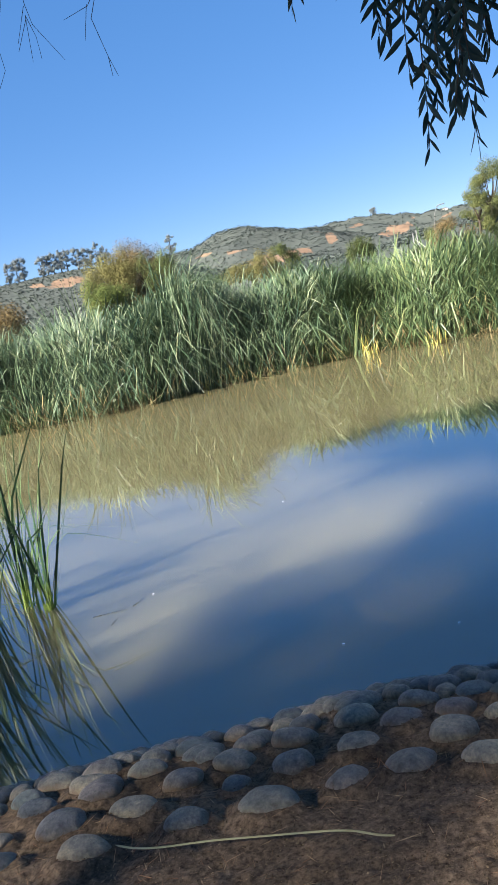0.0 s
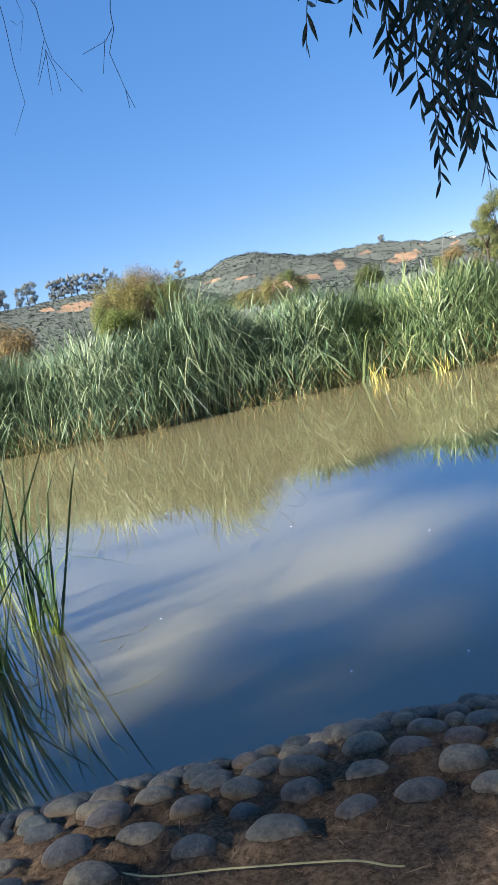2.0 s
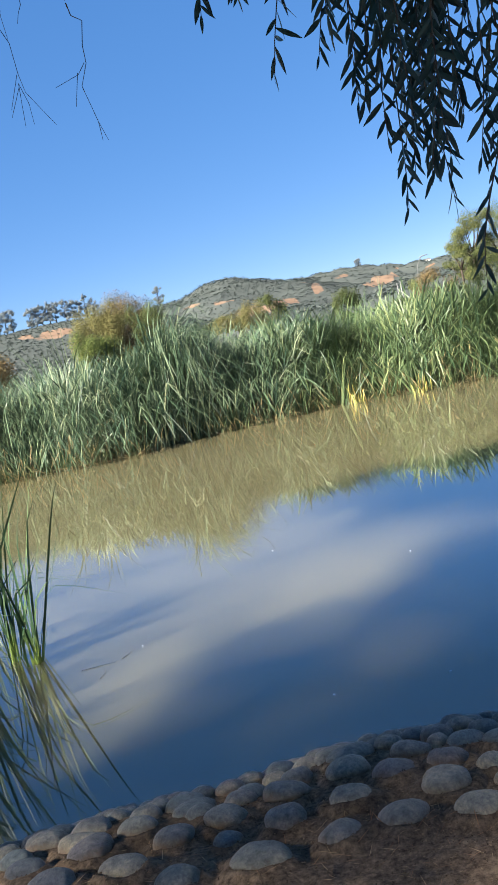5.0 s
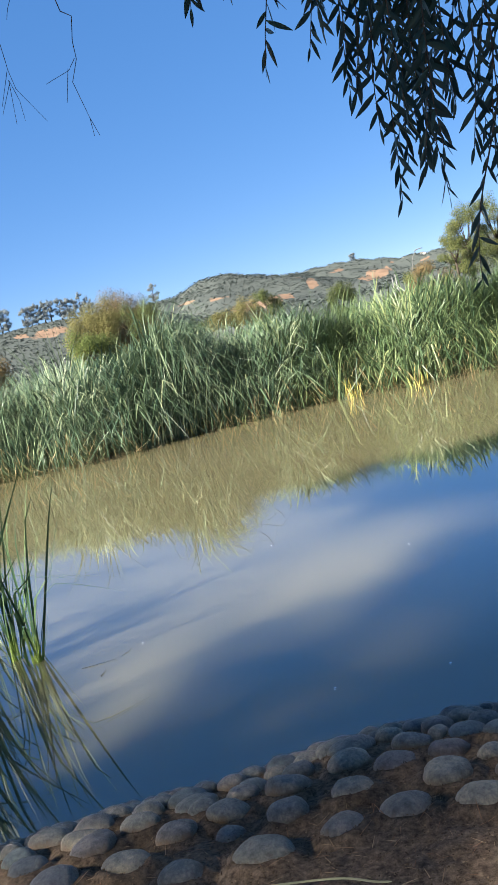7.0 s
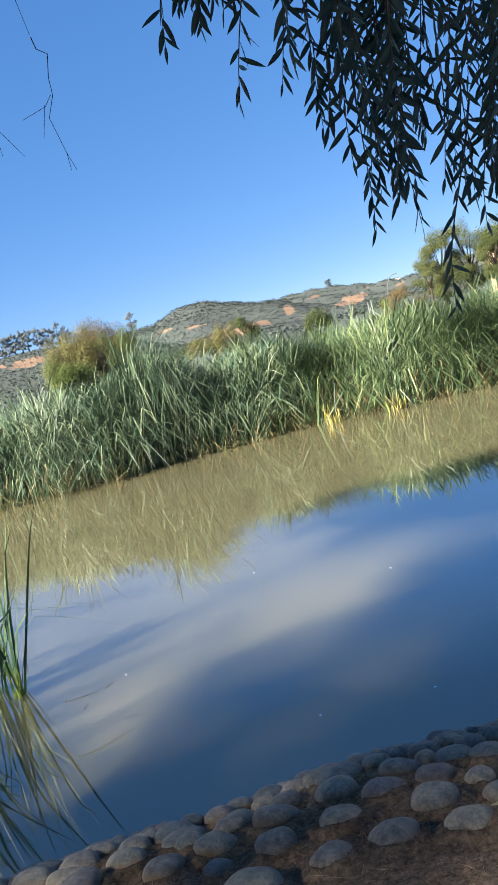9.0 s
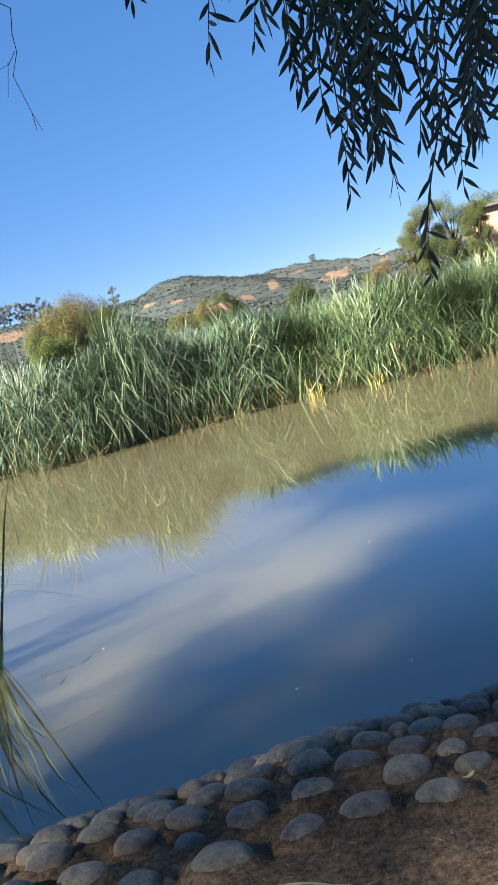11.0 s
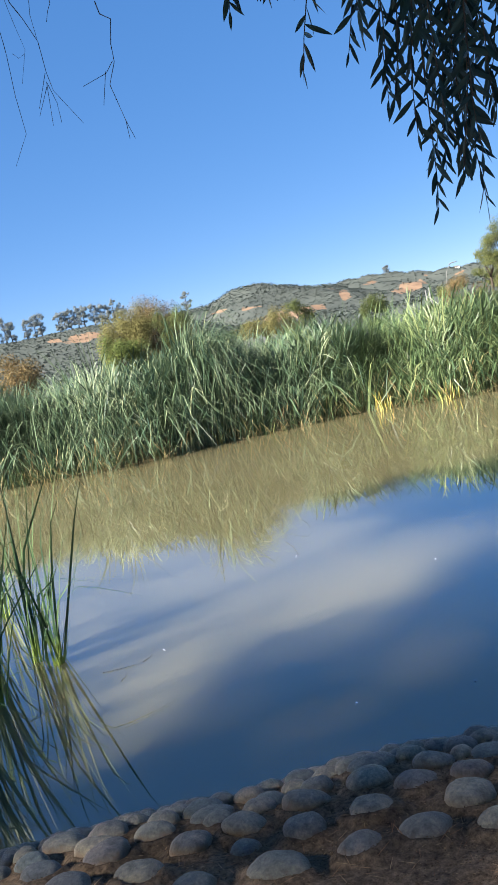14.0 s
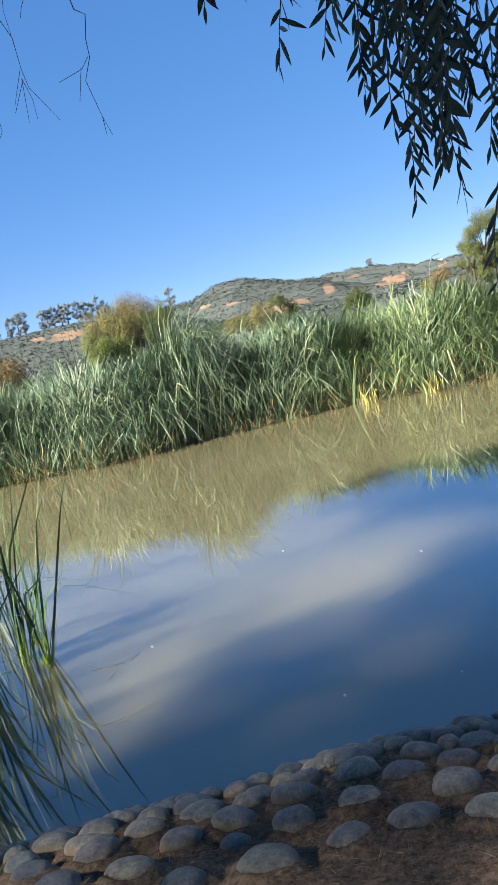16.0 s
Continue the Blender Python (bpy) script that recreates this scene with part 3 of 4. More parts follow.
def cattail(seed, cx, cy, n, tall, spread, lean_az):
    """One clump of cattail leaves growing out of the water."""
    rng = np.random.default_rng(seed)
    base = np.stack([rng.normal(cx, spread, n), rng.normal(cy, spread, n), np.full(n, -0.12)], -1)
    az = lean_az + rng.normal(0, 1.3, n)
    V, Q = blades(base, az, tall * rng.uniform(0.5, 1.1, n), np.abs(rng.normal(0.13, 0.10, n)), rng.choice([0.12, 0.6, 1.7], n, p=[0.5, 0.2, 0.3]),
                  rng.uniform(0.008, 0.021, n), seed, 10, 0.6, kink=rng.uniform(0.35, 0.9, n))
    root = tagged(new("cattail_clump"), "slender green cattail leaves rising from the water", "cattails", "cattail clumps")
    root.location = (cx, cy, 0)
    V = V.reshape(n, -1, 3) - np.array((cx, cy, 0))
    Q = Q.reshape(n, -1, 4)[0]
    for k in range(n):
        part("leaf", grid_mesh("leaf", V[k], Q, M_CATTAIL, False), root)
    return root


for k, (cx, cy, n, tall) in enumerate(((-1.87, 5.95, 15, 1.42), (-2.05, 6.1, 13, 1.72), (-2.34, 6.0, 12, 1.7), (-2.52, 6.4, 12, 1.7),
                                       (-2.12, 5.3, 13, 1.35), (-2.2, 4.9, 16, 1.45), (-2.75, 7.6, 10, 1.7), (-2.5, 5.5, 14, 1.7), (-1.98, 4.55, 16, 1.2),
                                       (-2.12, 4.25, 14, 1.25), (-1.9, 4.15, 10, 0.95))):
    cattail(60 + k, cx, cy, round(n * 1.5), tall, 0.024, 0.4)


# ---- cobbled water's edge ----
def cobble_mesh(k):
    bm = bmesh.new()
    bmesh.ops.create_icosphere(bm, subdivisions=3, radius=1.0)
    off = Vector((k * 7.3, k * 3.1, k))
    for v in bm.verts:
        p = v.co / (abs(v.co.x) ** 2.25 + abs(v.co.y) ** 2.25 + abs(v.co.z) ** 2.25) ** 0.44
        d = 1 + 0.17 * noise.noise(p * 0.8 + off) + 0.06 * noise.noise(p * 1.9 + off) + 0.010 * noise.noise(p * 7 + off)
        v.co = Vector((p.x, p.y * 0.72, p.z * (0.60 if p.z > 0 else 0.5))) * d
    for f in bm.faces:
        f.smooth = True
    me = bpy.data.meshes.new("cobble")
    bm.to_mesh(me)
    bm.free()
    me.materials.append(M_STONE)
    return me


COBBLES = [cobble_mesh(k) for k in range(9)]
edging = tagged(new("cobble_edging"), "rounded river cobbles bedded along the water's edge", "stone edging", kind="structure")


def lay_cobble(k, x, y, size, sink):
    """A stone bedded in the bank, leaning with its slope."""
    rng = random.Random(400 + k)
    ob = part("cobble", COBBLES[rng.randrange(len(COBBLES))], edging)
    half = size * 0.5
    z = float(land(x, y))
    slope = math.atan((float(land(x, y - 0.05)) - float(land(x, y + 0.05))) / 0.1)
    ob.matrix_basis = Matrix.LocRotScale((x, y, z + half * sink), Euler((-0.55 * slope + rng.uniform(-0.08, 0.14), rng.uniform(-0.12, 0.12), rng.uniform(-0.4, 0.4) + rng.choice((0, math.pi)))),
                                         Vector((half * 0.96, (0.6 * half + 0.032) * rng.uniform(0.95, 1.2), (0.35 * half + 0.045) * rng.uniform(0.85, 1.15))))


placed = []
for k, (x, y, size) in enumerate(STONES):
    lay_cobble(k, x, y, size * 0.96, 0.28 if y > 2.85 else 0.20)
    placed.append((x, y, size))
rng = random.Random(8)
for k in range(900):  # stones wedged in along the crest and down to the water
    x = rng.uniform(-2.2, 2.2)
    y, size = float(near_shore(x)) + rng.uniform(-0.36, 0.02), rng.uniform(0.08, 0.15)
    if all(math.hypot(x - a, (y - b) * 1.25) > 0.37 * (size + c) for a, b, c in placed):
        placed.append((x, y, size))
        lay_cobble(200 + k, x, y, size, 0.02)
for k in range(700):  # the edging goes on along the shore
    x, size = rng.uniform(-4.5, 4.5), rng.uniform(0.12, 0.21)
    y = float(near_shore(x)) + rng.uniform(-1.1, 0.05)
    if (x < -1.35 or x > 0.9) and all(math.hypot(x - a, (y - b) * 1.2) > 0.44 * (size + c) for a, b, c in placed):
        placed.append((x, y, size))
        lay_cobble(1200 + k, x, y, size, 0.12)


# ---- trees ----
def leaf_cloud(blobs, count, size, seed, droop=0.0, aspect=0.5):
    """Small leaves scattered through uneven clumps (centre, radii)."""
    rng = np.random.default_rng(seed)
    vol = np.array([r[0] * r[1] * r[2] for _, r in blobs])
    which = rng.choice(len(blobs), count, p=vol / vol.sum())
    c = np.array([b[0] for b in blobs])[which]
    rad = np.array([b[1] for b in blobs])[which]
    d = rng.normal(size=(count, 3))
    d /= np.linalg.norm(d, axis=1, keepdims=True)
    rr = rng.uniform(0.1, 1.0, count) ** 0.45 * np.clip(rng.normal(1, 0.10, count), 0.7, 1.12)
    P = c + d * rad * rr[:, None]
    out = 0.7 * d + rng.normal(0, 0.35, (count, 3)) + np.array((0, 0, 0.6))
    u = np.cross(out, rng.normal(size=(count, 3)) + np.array((0, 0, droop)))
    u /= np.linalg.norm(u, axis=1, keepdims=True)
    v = np.cross(u, out)
    v /= np.linalg.norm(v, axis=1, keepdims=True)
    s = size * rng.uniform(0.6, 1.4, count)[:, None]
    V = np.stack([P - u * s * 0.5, P + v * s * aspect * 0.5, P + u * s * 0.5, P - v * s * aspect * 0.5], 1)
    return V.reshape(-1, 3), np.arange(count * 4).reshape(-1, 4)


def tree(name, x, y, height, spread, leaf, seed, label, leaves=5000, size=0.2, droop=0.0, base=0.3, z=None, blobs=17, category="tree", lean=0.0):
    rng = random.Random(seed)
    z = float(land(x, y)) if z is None else z
    root = tagged(new(name), label, category)
    root.location = (x, y, z - 0.05)
    tips, woods = [], []
    trunk_top = Vector((lean * height, 0, height * 0.62))
    bend = Vector((rng.uniform(-0.03, 0.03) * height, 0, height * 0.3))
    woods.append(tube([(0, 0, -0.2), bend * 0.5, bend, (bend + trunk_top) / 2, trunk_top], height * 0.028, height * 0.010, 7))
    part("trunk", mesh_of("trunk", *woods[0], [M_BARK], True), root)
    clumps = []
    for k in range(blobs):
        a = k * 2.4 + rng.uniform(-0.4, 0.4)
        q = rng.uniform(0.25, 1.0) ** 0.6
        h = height * rng.uniform(base + 0.12, 0.9)
        out = spread * q * 0.72 * (1.15 - 0.6 * abs(h / height - 0.55))
        tip = Vector((math.cos(a) * out + lean * h, math.sin(a) * out, h))
        start = bend.lerp(trunk_top, min(1, max(0, (h / height - base) * 1.2)))
        tips.append(tube([start, start.lerp(tip, 0.5) + Vector((0, 0, -0.03 * height)), tip], height * 0.006, height * 0.002, 5))
        r = spread * rng.uniform(0.26, 0.42)
        clumps.append((tuple(tip), (r, r, r * rng.uniform(0.65, 0.95) * (1.5 if droop else 1))))
    clumps.append(((lean * height, 0, height * 0.86), (spread * 0.33, spread * 0.33, height * 0.14)))
    for t in tips:
        part("limb", mesh_of("limb", *t, [M_BARK], True), root)
    V, Q = leaf_cloud(clumps, leaves, size, seed, droop)
    part("crown", grid_mesh("crown", V, Q, leaf, False), root, kind="stuff")
    return root


def bearing(az, dist):
    return dist * math.sin(radians(az)), dist * math.cos(radians(az))


TREES = (
    # name, bearing, distance, height, spread, leaf, leaves, size, droop, label
    ("cottonwood", -7.6, 58, 6.3, 2.6, M_LEAF_OLIVE, 44000, 0.105, 0.3, "yellow-green broadleaf tree turning in autumn"),
    ("cottonwood", -5.5, 60, 6.3, 2.9, M_LEAF_RUST, 50000, 0.110, 0.2, "rust-brown autumn tree with a rounded crown"),
    ("broadleaf_tree", -4.0, 55, 5.5, 1.9, M_LEAF_GREEN, 18000, 0.085, 0.2, "dark green broadleaf tree beside autumn trees"),
    ("weeping_willow", -8.3, 45, 3.7, 1.5, M_LEAF_BRIGHT, 10000, 0.11, 1.6, "bright green weeping tree behind the reeds"),
    ("weeping_willow", -7.4, 46, 3.4, 1.2, M_LEAF_GREEN, 6000, 0.11, 1.6, "dark green weeping tree behind the reeds"),
    ("broadleaf_tree", -15.6, 50, 4.4, 1.8, M_LEAF_RUST, 9000, 0.12, 0.2, "reddish-brown autumn tree behind the reeds"),
    ("broadleaf_tree", -1.4, 85, 3.6, 2.4, M_LEAF_GREEN, 7000, 0.16, 0.1, "olive bush-like tree on the far meadow"),
    ("broadleaf_tree", 1.0, 80, 4.3, 2.2, M_LEAF_OLIVE, 8000, 0.16, 0.1, "olive-yellow bushy tree on the far meadow"),
    ("broadleaf_tree", 2.6, 95, 5.4, 2.3, M_LEAF_OLIVE, 8000, 0.16, 0.1, "olive-yellow bushy tree on the far meadow"),
    ("broadleaf_tree", 4.2, 105, 6.0, 2.2, M_LEAF_GREEN, 7000, 0.17, 0.1, "dark green tree on the far meadow"),
    ("broadleaf_tree", 9.4, 90, 4.6, 2.0, M_LEAF_GREEN, 7000, 0.16, 0.1, "green tree rising behind the reeds"),
    ("pine_tree", 18.2, 47, 5.8, 1.2, M_LEAF_PINE, 26000, 0.055, 0.0, "yellow-green young pine beside the building"),
    ("pine_tree", 20.1, 48, 6.0, 1.25, M_LEAF_PINE, 24000, 0.055, 0.0, "tall pine with an open crown beside the building"),
    ("pine_tree", 21.7, 46, 5.1, 0.85, M_LEAF_GREEN, 20000, 0.055, 0.0, "dark green pine in front of the building"),
    ("shrub", 17.3, 43, 4.2, 0.9, M_LEAF_PINE, 13000, 0.06, 0.0, "yellow-green shrub at the foot of the pines"),
    ("shrub", 19.2, 44, 3.6, 1.4, M_LEAF_GREEN, 13000, 0.06, 0.0, "green shrub at the foot of the pines"),
    ("shrub", 15.4, 50, 3.3, 1.5, M_LEAF_RUST, 9000, 0.07, 0.0, "brownish thicket at the foot of the pines"),
    ("shrub", 14.0, 52, 2.9, 1.2, M_LEAF_PINE, 8000, 0.07, 0.0, "low olive shrub behind the reeds"),
    ("pine_tree", 22.3, 52, 5.9, 1.8, M_LEAF_PINE, 18000, 0.09, 0.0, "tall pine rising behind the building"),
)
for k, (name, az, dist, tall, spread, leaf, count, size, droop, label) in enumerate(TREES):
    x, y = bearing(az, dist)
    tree(name, x, y, tall, spread, leaf, 200 + k, label, count, size, droop, base=0.22 if "pine" in name else 0.06, blobs=30 if name in ("cottonwood", "pine_tree") else 17)

for k, az in enumerate((-17.5, -16.6, -15.6, -15.2, -14.2, -13.6, -13.2, -12.0, -11.6, -11.2, -10.7, -10.3, -9.6, -9.1, -8.7, -8.2, -7.7, -3.2, 10.6, 10.75)):
    x, y = bearing(az, 415 if az < -5 else 700 if az < 5 else 960)
    rng = random.Random(k)
    big = 1.0 if az < -5 else 1.6 if az < 5 else 1.05
    ob = tree("eucalyptus_tree", x, y, rng.uniform(10, 13.5) * big, rng.uniform(2.4, 3.2) * big, M_LEAF_EUCALYPT_HAZY, 300 + k,
              "grey-green eucalyptus on the ridge line, coloured bluer to stand for haze", 8500, 0.28 * big, 0, base=0.02, blobs=26)
    tagged(ob, group="eucalyptus row on the ridge")


def hill_woods():
    """Bushes and tree crowns over the hills."""
    rng = np.random.default_rng(77)
    n = 45000
    az = rng.uniform(-18, 25, n)
    dist = rng.choice([260, 420, 750, 1000], n, p=[0.16, 0.28, 0.31, 0.25]) * rng.uniform(0.62, 1.02, n)
    x, y = dist * np.sin(np.radians(az)), dist * np.cos(np.radians(az))
    cover = np.array([noise.noise(Vector((a * 0.006, b * 0.006, 3))) + 0.4 * noise.noise(Vector((a * 0.02, b * 0.02, 9))) for a, b in zip(x, y)])
    forest = (dist > 600) & (dist < 780) & (az < 8)
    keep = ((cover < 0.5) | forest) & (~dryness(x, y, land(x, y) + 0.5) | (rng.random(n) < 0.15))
    x, y, dist, forest = x[keep], y[keep], dist[keep], forest[keep]
    n = len(x)
    s = rng.uniform(0.4, 1.1, n) * np.where(forest, 1.4, 1.0) * np.where(dist < 500, 0.55, np.clip(dist / 700, 0.7, 1.3))
    z = land(x, y)
    s = np.where(forest, s * 0.72, s)
    stretch = np.stack([s, s, s * np.where(forest, rng.uniform(1.5, 2.4, n), rng.uniform(0.5, 0.9, n))], -1)
    k = 5  # sprays of leaf to a bush
    d = rng.normal(size=(n, k, 3))
    d /= np.linalg.norm(d, axis=2, keepdims=True)
    c = np.stack([x, y, z + s * 0.45], -1)[:, None] + d * stretch[:, None] * rng.uniform(0.3, 0.9, (n, k, 1))
    out = 0.35 * d + rng.normal(0, 0.15, (n, k, 3)) + np.array((0, 0, 1.0))
    u = np.cross(out, rng.normal(size=(n, k, 3)))
    v = np.cross(u, out)
    u = u / np.linalg.norm(u, axis=2, keepdims=True) * s[:, None, None] * rng.uniform(0.6, 1.1, (n, k, 1))
    v = v / np.linalg.norm(v, axis=2, keepdims=True) * s[:, None, None] * rng.uniform(0.45, 0.9, (n, k, 1))
    V = np.stack([c - u, c + v, c + u, c - v], 2).reshape(-1, 3)
    me = grid_mesh("hill_woods", V, np.arange(len(V)).reshape(-1, 4), M_WOODS_HAZY, False)
    tagged(new("hill_woods", me), "grey-green oak woods and scrub covering the hills, haze put into their colour", "woods", kind="stuff")


hill_woods()

# ---- the willow over the bank ----
willow = tagged(new("willow_tree"), "willow with drooping leafy strands shading the bank", "tree")
willow.location = (-11.0, -5.0, 0)
W0 = Vector(willow.location)


def local(pts):
    return [Vector(p) - W0 for p in pts]


part("trunk", mesh_of("trunk", *tube(local([(-11, -5, 0.2), (-10.9, -4.9, 1.8), (-10.5, -4.6, 3.6), (-10.2, -4.3, 6.4)]), 0.40, 0.22, 10), [M_BARK], True), willow)
for pts, r0, r1 in (
    ([(-10.5, -4.6, 3.6), (-7.2, -1.0, 6.2), (-3.0, 0.9, 6.4), (-0.6, 1.6, 5.2), (0.7, 2.5, 4.3), (1.4, 2.9, 3.8)], 0.16, 0.02),
    ([(-0.9, 1.4, 5.25), (-0.8, 2.2, 4.8), (-0.6, 2.9, 4.1), (-0.35, 3.0, 3.6)], 0.03, 0.006),
    ([(-10.2, -4.3, 6.2), (-11.6, -4.6, 7.4), (-12.6, -5.2, 8.2)], 0.14, 0.03),
    ([(-10.2, -4.3, 6.2), (-9.4, -5.6, 7.6), (-8.6, -6.6, 8.4)], 0.14, 0.03),
    ([(-10.2, -4.3, 6.2), (-11.0, -2.0, 7.4), (-11.4, 0.4, 8.2)], 0.12, 0.03),
):
    part("limb", mesh_of("limb", *tube(local(pts), r0, r1, 8), [M_BARK], True), willow)


def leaf_blade(k):
    """One lance-shaped leaf, folded along its rib, a metre long along -z."""
    vs, fs = [], []
    n = 6
    for i in range(n + 1):
        s = i / n
        w = 0.105 * math.sin(math.pi * min(1, s * 0.97 + 0.02)) ** 0.8 * (1.12 - 0.4 * s)
        sag = (0.10 + 0.05 * k) * s * s
        vs += [(-w, 0.35 * w + sag, -s), (0, sag, -s), (w, 0.35 * w + sag, -s)]
    for i in range(n):
        a = i * 3
        fs += [(a, a + 1, a + 4, a + 3), (a + 1, a + 2, a + 5, a + 4)]
    return vs, fs


LEAVES = [leaf_blade(k) for k in (-1, 0.5, 1.5)]
LEAF_MESHES = [mesh_of("leaf", v, f, [M_WILLOW_ONE], True) for v, f in LEAVES]


def strand(seed, tip, length, single, slant=0.12):
    """A hanging shoot with leaves in turn to either side."""
    rng = random.Random(seed)
    tip = Vector(tip)
    drift = rng.uniform(-0.10, 0.16) + slant
    pts = []
    for i in range(9):
        s = i / 8
        up = length * s
        pts.append(tip + Vector((drift * up + 0.02 * math.sin(s * 5 + seed), rng.uniform(-0.01, 0.01) - 0.15 * up * s, up)))
    ob = part("strand", mesh_of("strand", *tube(local(pts[::-1]), 0.004, 0.0012, 5), [M_TWIG], True), willow)
    pieces = []
    count = int(length / 0.026)
    for i in range(count):
        s = i / count * 0.98
        q = s * 8
        j = min(7, int(q))
        p = pts[j].lerp(pts[j + 1], q - j)
        side = 1 if i % 2 else -1
        out = rng.uniform(0.3, 1.05) if i > 3 else rng.uniform(0.1, 0.65)
        size = rng.uniform(0.062, 0.096) * (0.8 if s < 0.05 else 1)
        m = Matrix.LocRotScale(p - W0, Euler((rng.gauss(0, 0.25), -side * out + rng.gauss(0, 0.12), rng.gauss(0, 0.9))), Vector((size, size, size)))
        k = rng.randrange(3)
        if single:
            lf = part("leaf", LEAF_MESHES[k], ob)
            lf.matrix_basis = m
        else:
            v, f = LEAVES[k]
            pieces.append(([m @ Vector(c) for c in v], f))
    if pieces:
        part("foliage", mesh_of("foliage", *merge(pieces), [M_WILLOW], True), ob, kind="stuff")


HERO = [(0.20, 2.60, 2.98), (0.39, 2.60, 2.76), (0.53, 2.62, 2.79), (0.60, 2.60, 2.68), (0.67, 2.58, 2.28), (0.83, 2.60, 2.26), (0.878, 2.55, 1.98), (1.07, 2.60, 2.22)]
for k, tip in enumerate(HERO):
    strand(500 + k, tip, 0.75 if k != 6 else 0.6, True)
rng = random.Random(9)
for k in range(70):
    x = rng.uniform(0.22, 1.5) if k < 50 else rng.uniform(0.55, 1.15)
    low = 2.95 - 0.66 * min(1, max(0, (x - 0.48) / 0.22))
    d = rng.uniform(2.3, 3.1)
    z = low + abs(rng.gauss(0, 0.24)) + 0.03
    strand(600 + k, (x * d / 2.6, d, 2 + (z - 2) * d / 2.6), rng.uniform(0.7, 1.1), False)

TWIGS_A = ([(-0.232, 3.263), (-0.226, 3.226), (-0.190, 3.188), (-0.210, 3.115), (-0.213, 3.061), (-0.243, 2.977), (-0.218, 2.854), (-0.200, 2.792)],
           [(-0.218, 3.058), (-0.249, 3.029), (-0.334, 2.991)], [(-0.249, 3.029), (-0.283, 2.925)], [(-0.218, 2.854), (-0.219, 2.795)],
           [(-0.30, 3.60), (-0.25, 3.40), (-0.232, 3.263)], [(-0.386, 3.45), (-0.386, 3.297), (-0.396, 3.257), (-0.410, 3.232)])
TWIGS_B = ([(-0.60, 3.6), (-0.522, 3.327), (-0.487, 3.255), (-0.455, 3.176), (-0.454, 3.075), (-0.439, 2.999), (-0.364, 2.876)],
           [(-0.458, 3.039), (-0.442, 2.970), (-0.436, 2.889)], [(-0.458, 3.039), (-0.473, 2.895)], [(-0.458, 3.028), (-0.512, 2.937)],
           [(-0.456, 3.068), (-0.507, 2.963)], [(-0.457, 3.5), (-0.457, 3.313), (-0.458, 3.260), (-0.456, 3.184)])
TWIGS_C = ([(-0.59, 3.5), (-0.577, 3.203), (-0.569, 3.144), (-0.576, 3.015), (-0.573, 2.889), (-0.590, 2.841), (-0.632, 2.784)],
           [(-0.56, 3.55), (-0.537, 3.331), (-0.520, 3.248), (-0.505, 3.159), (-0.545, 3.057)], [(-0.551, 3.155), (-0.536, 3.142), (-0.510, 3.138)])
for group, r in ((TWIGS_A, 0.0030), (TWIGS_B, 0.0026), (TWIGS_C, 0.0020)):
    for k, pts in enumerate(group):
        main = len(pts) > 5
        line = [(x, 3.0 + 0.02 * math.sin(i * 2.1), z) for i, (x, z) in enumerate(pts)]
        part("bare_twig", mesh_of("bare_twig", *tube(local(line), r * 0.7 if main else r * 0.42, r * 0.28, 5), [M_TWIG], True), willow, "thin leafless twig")


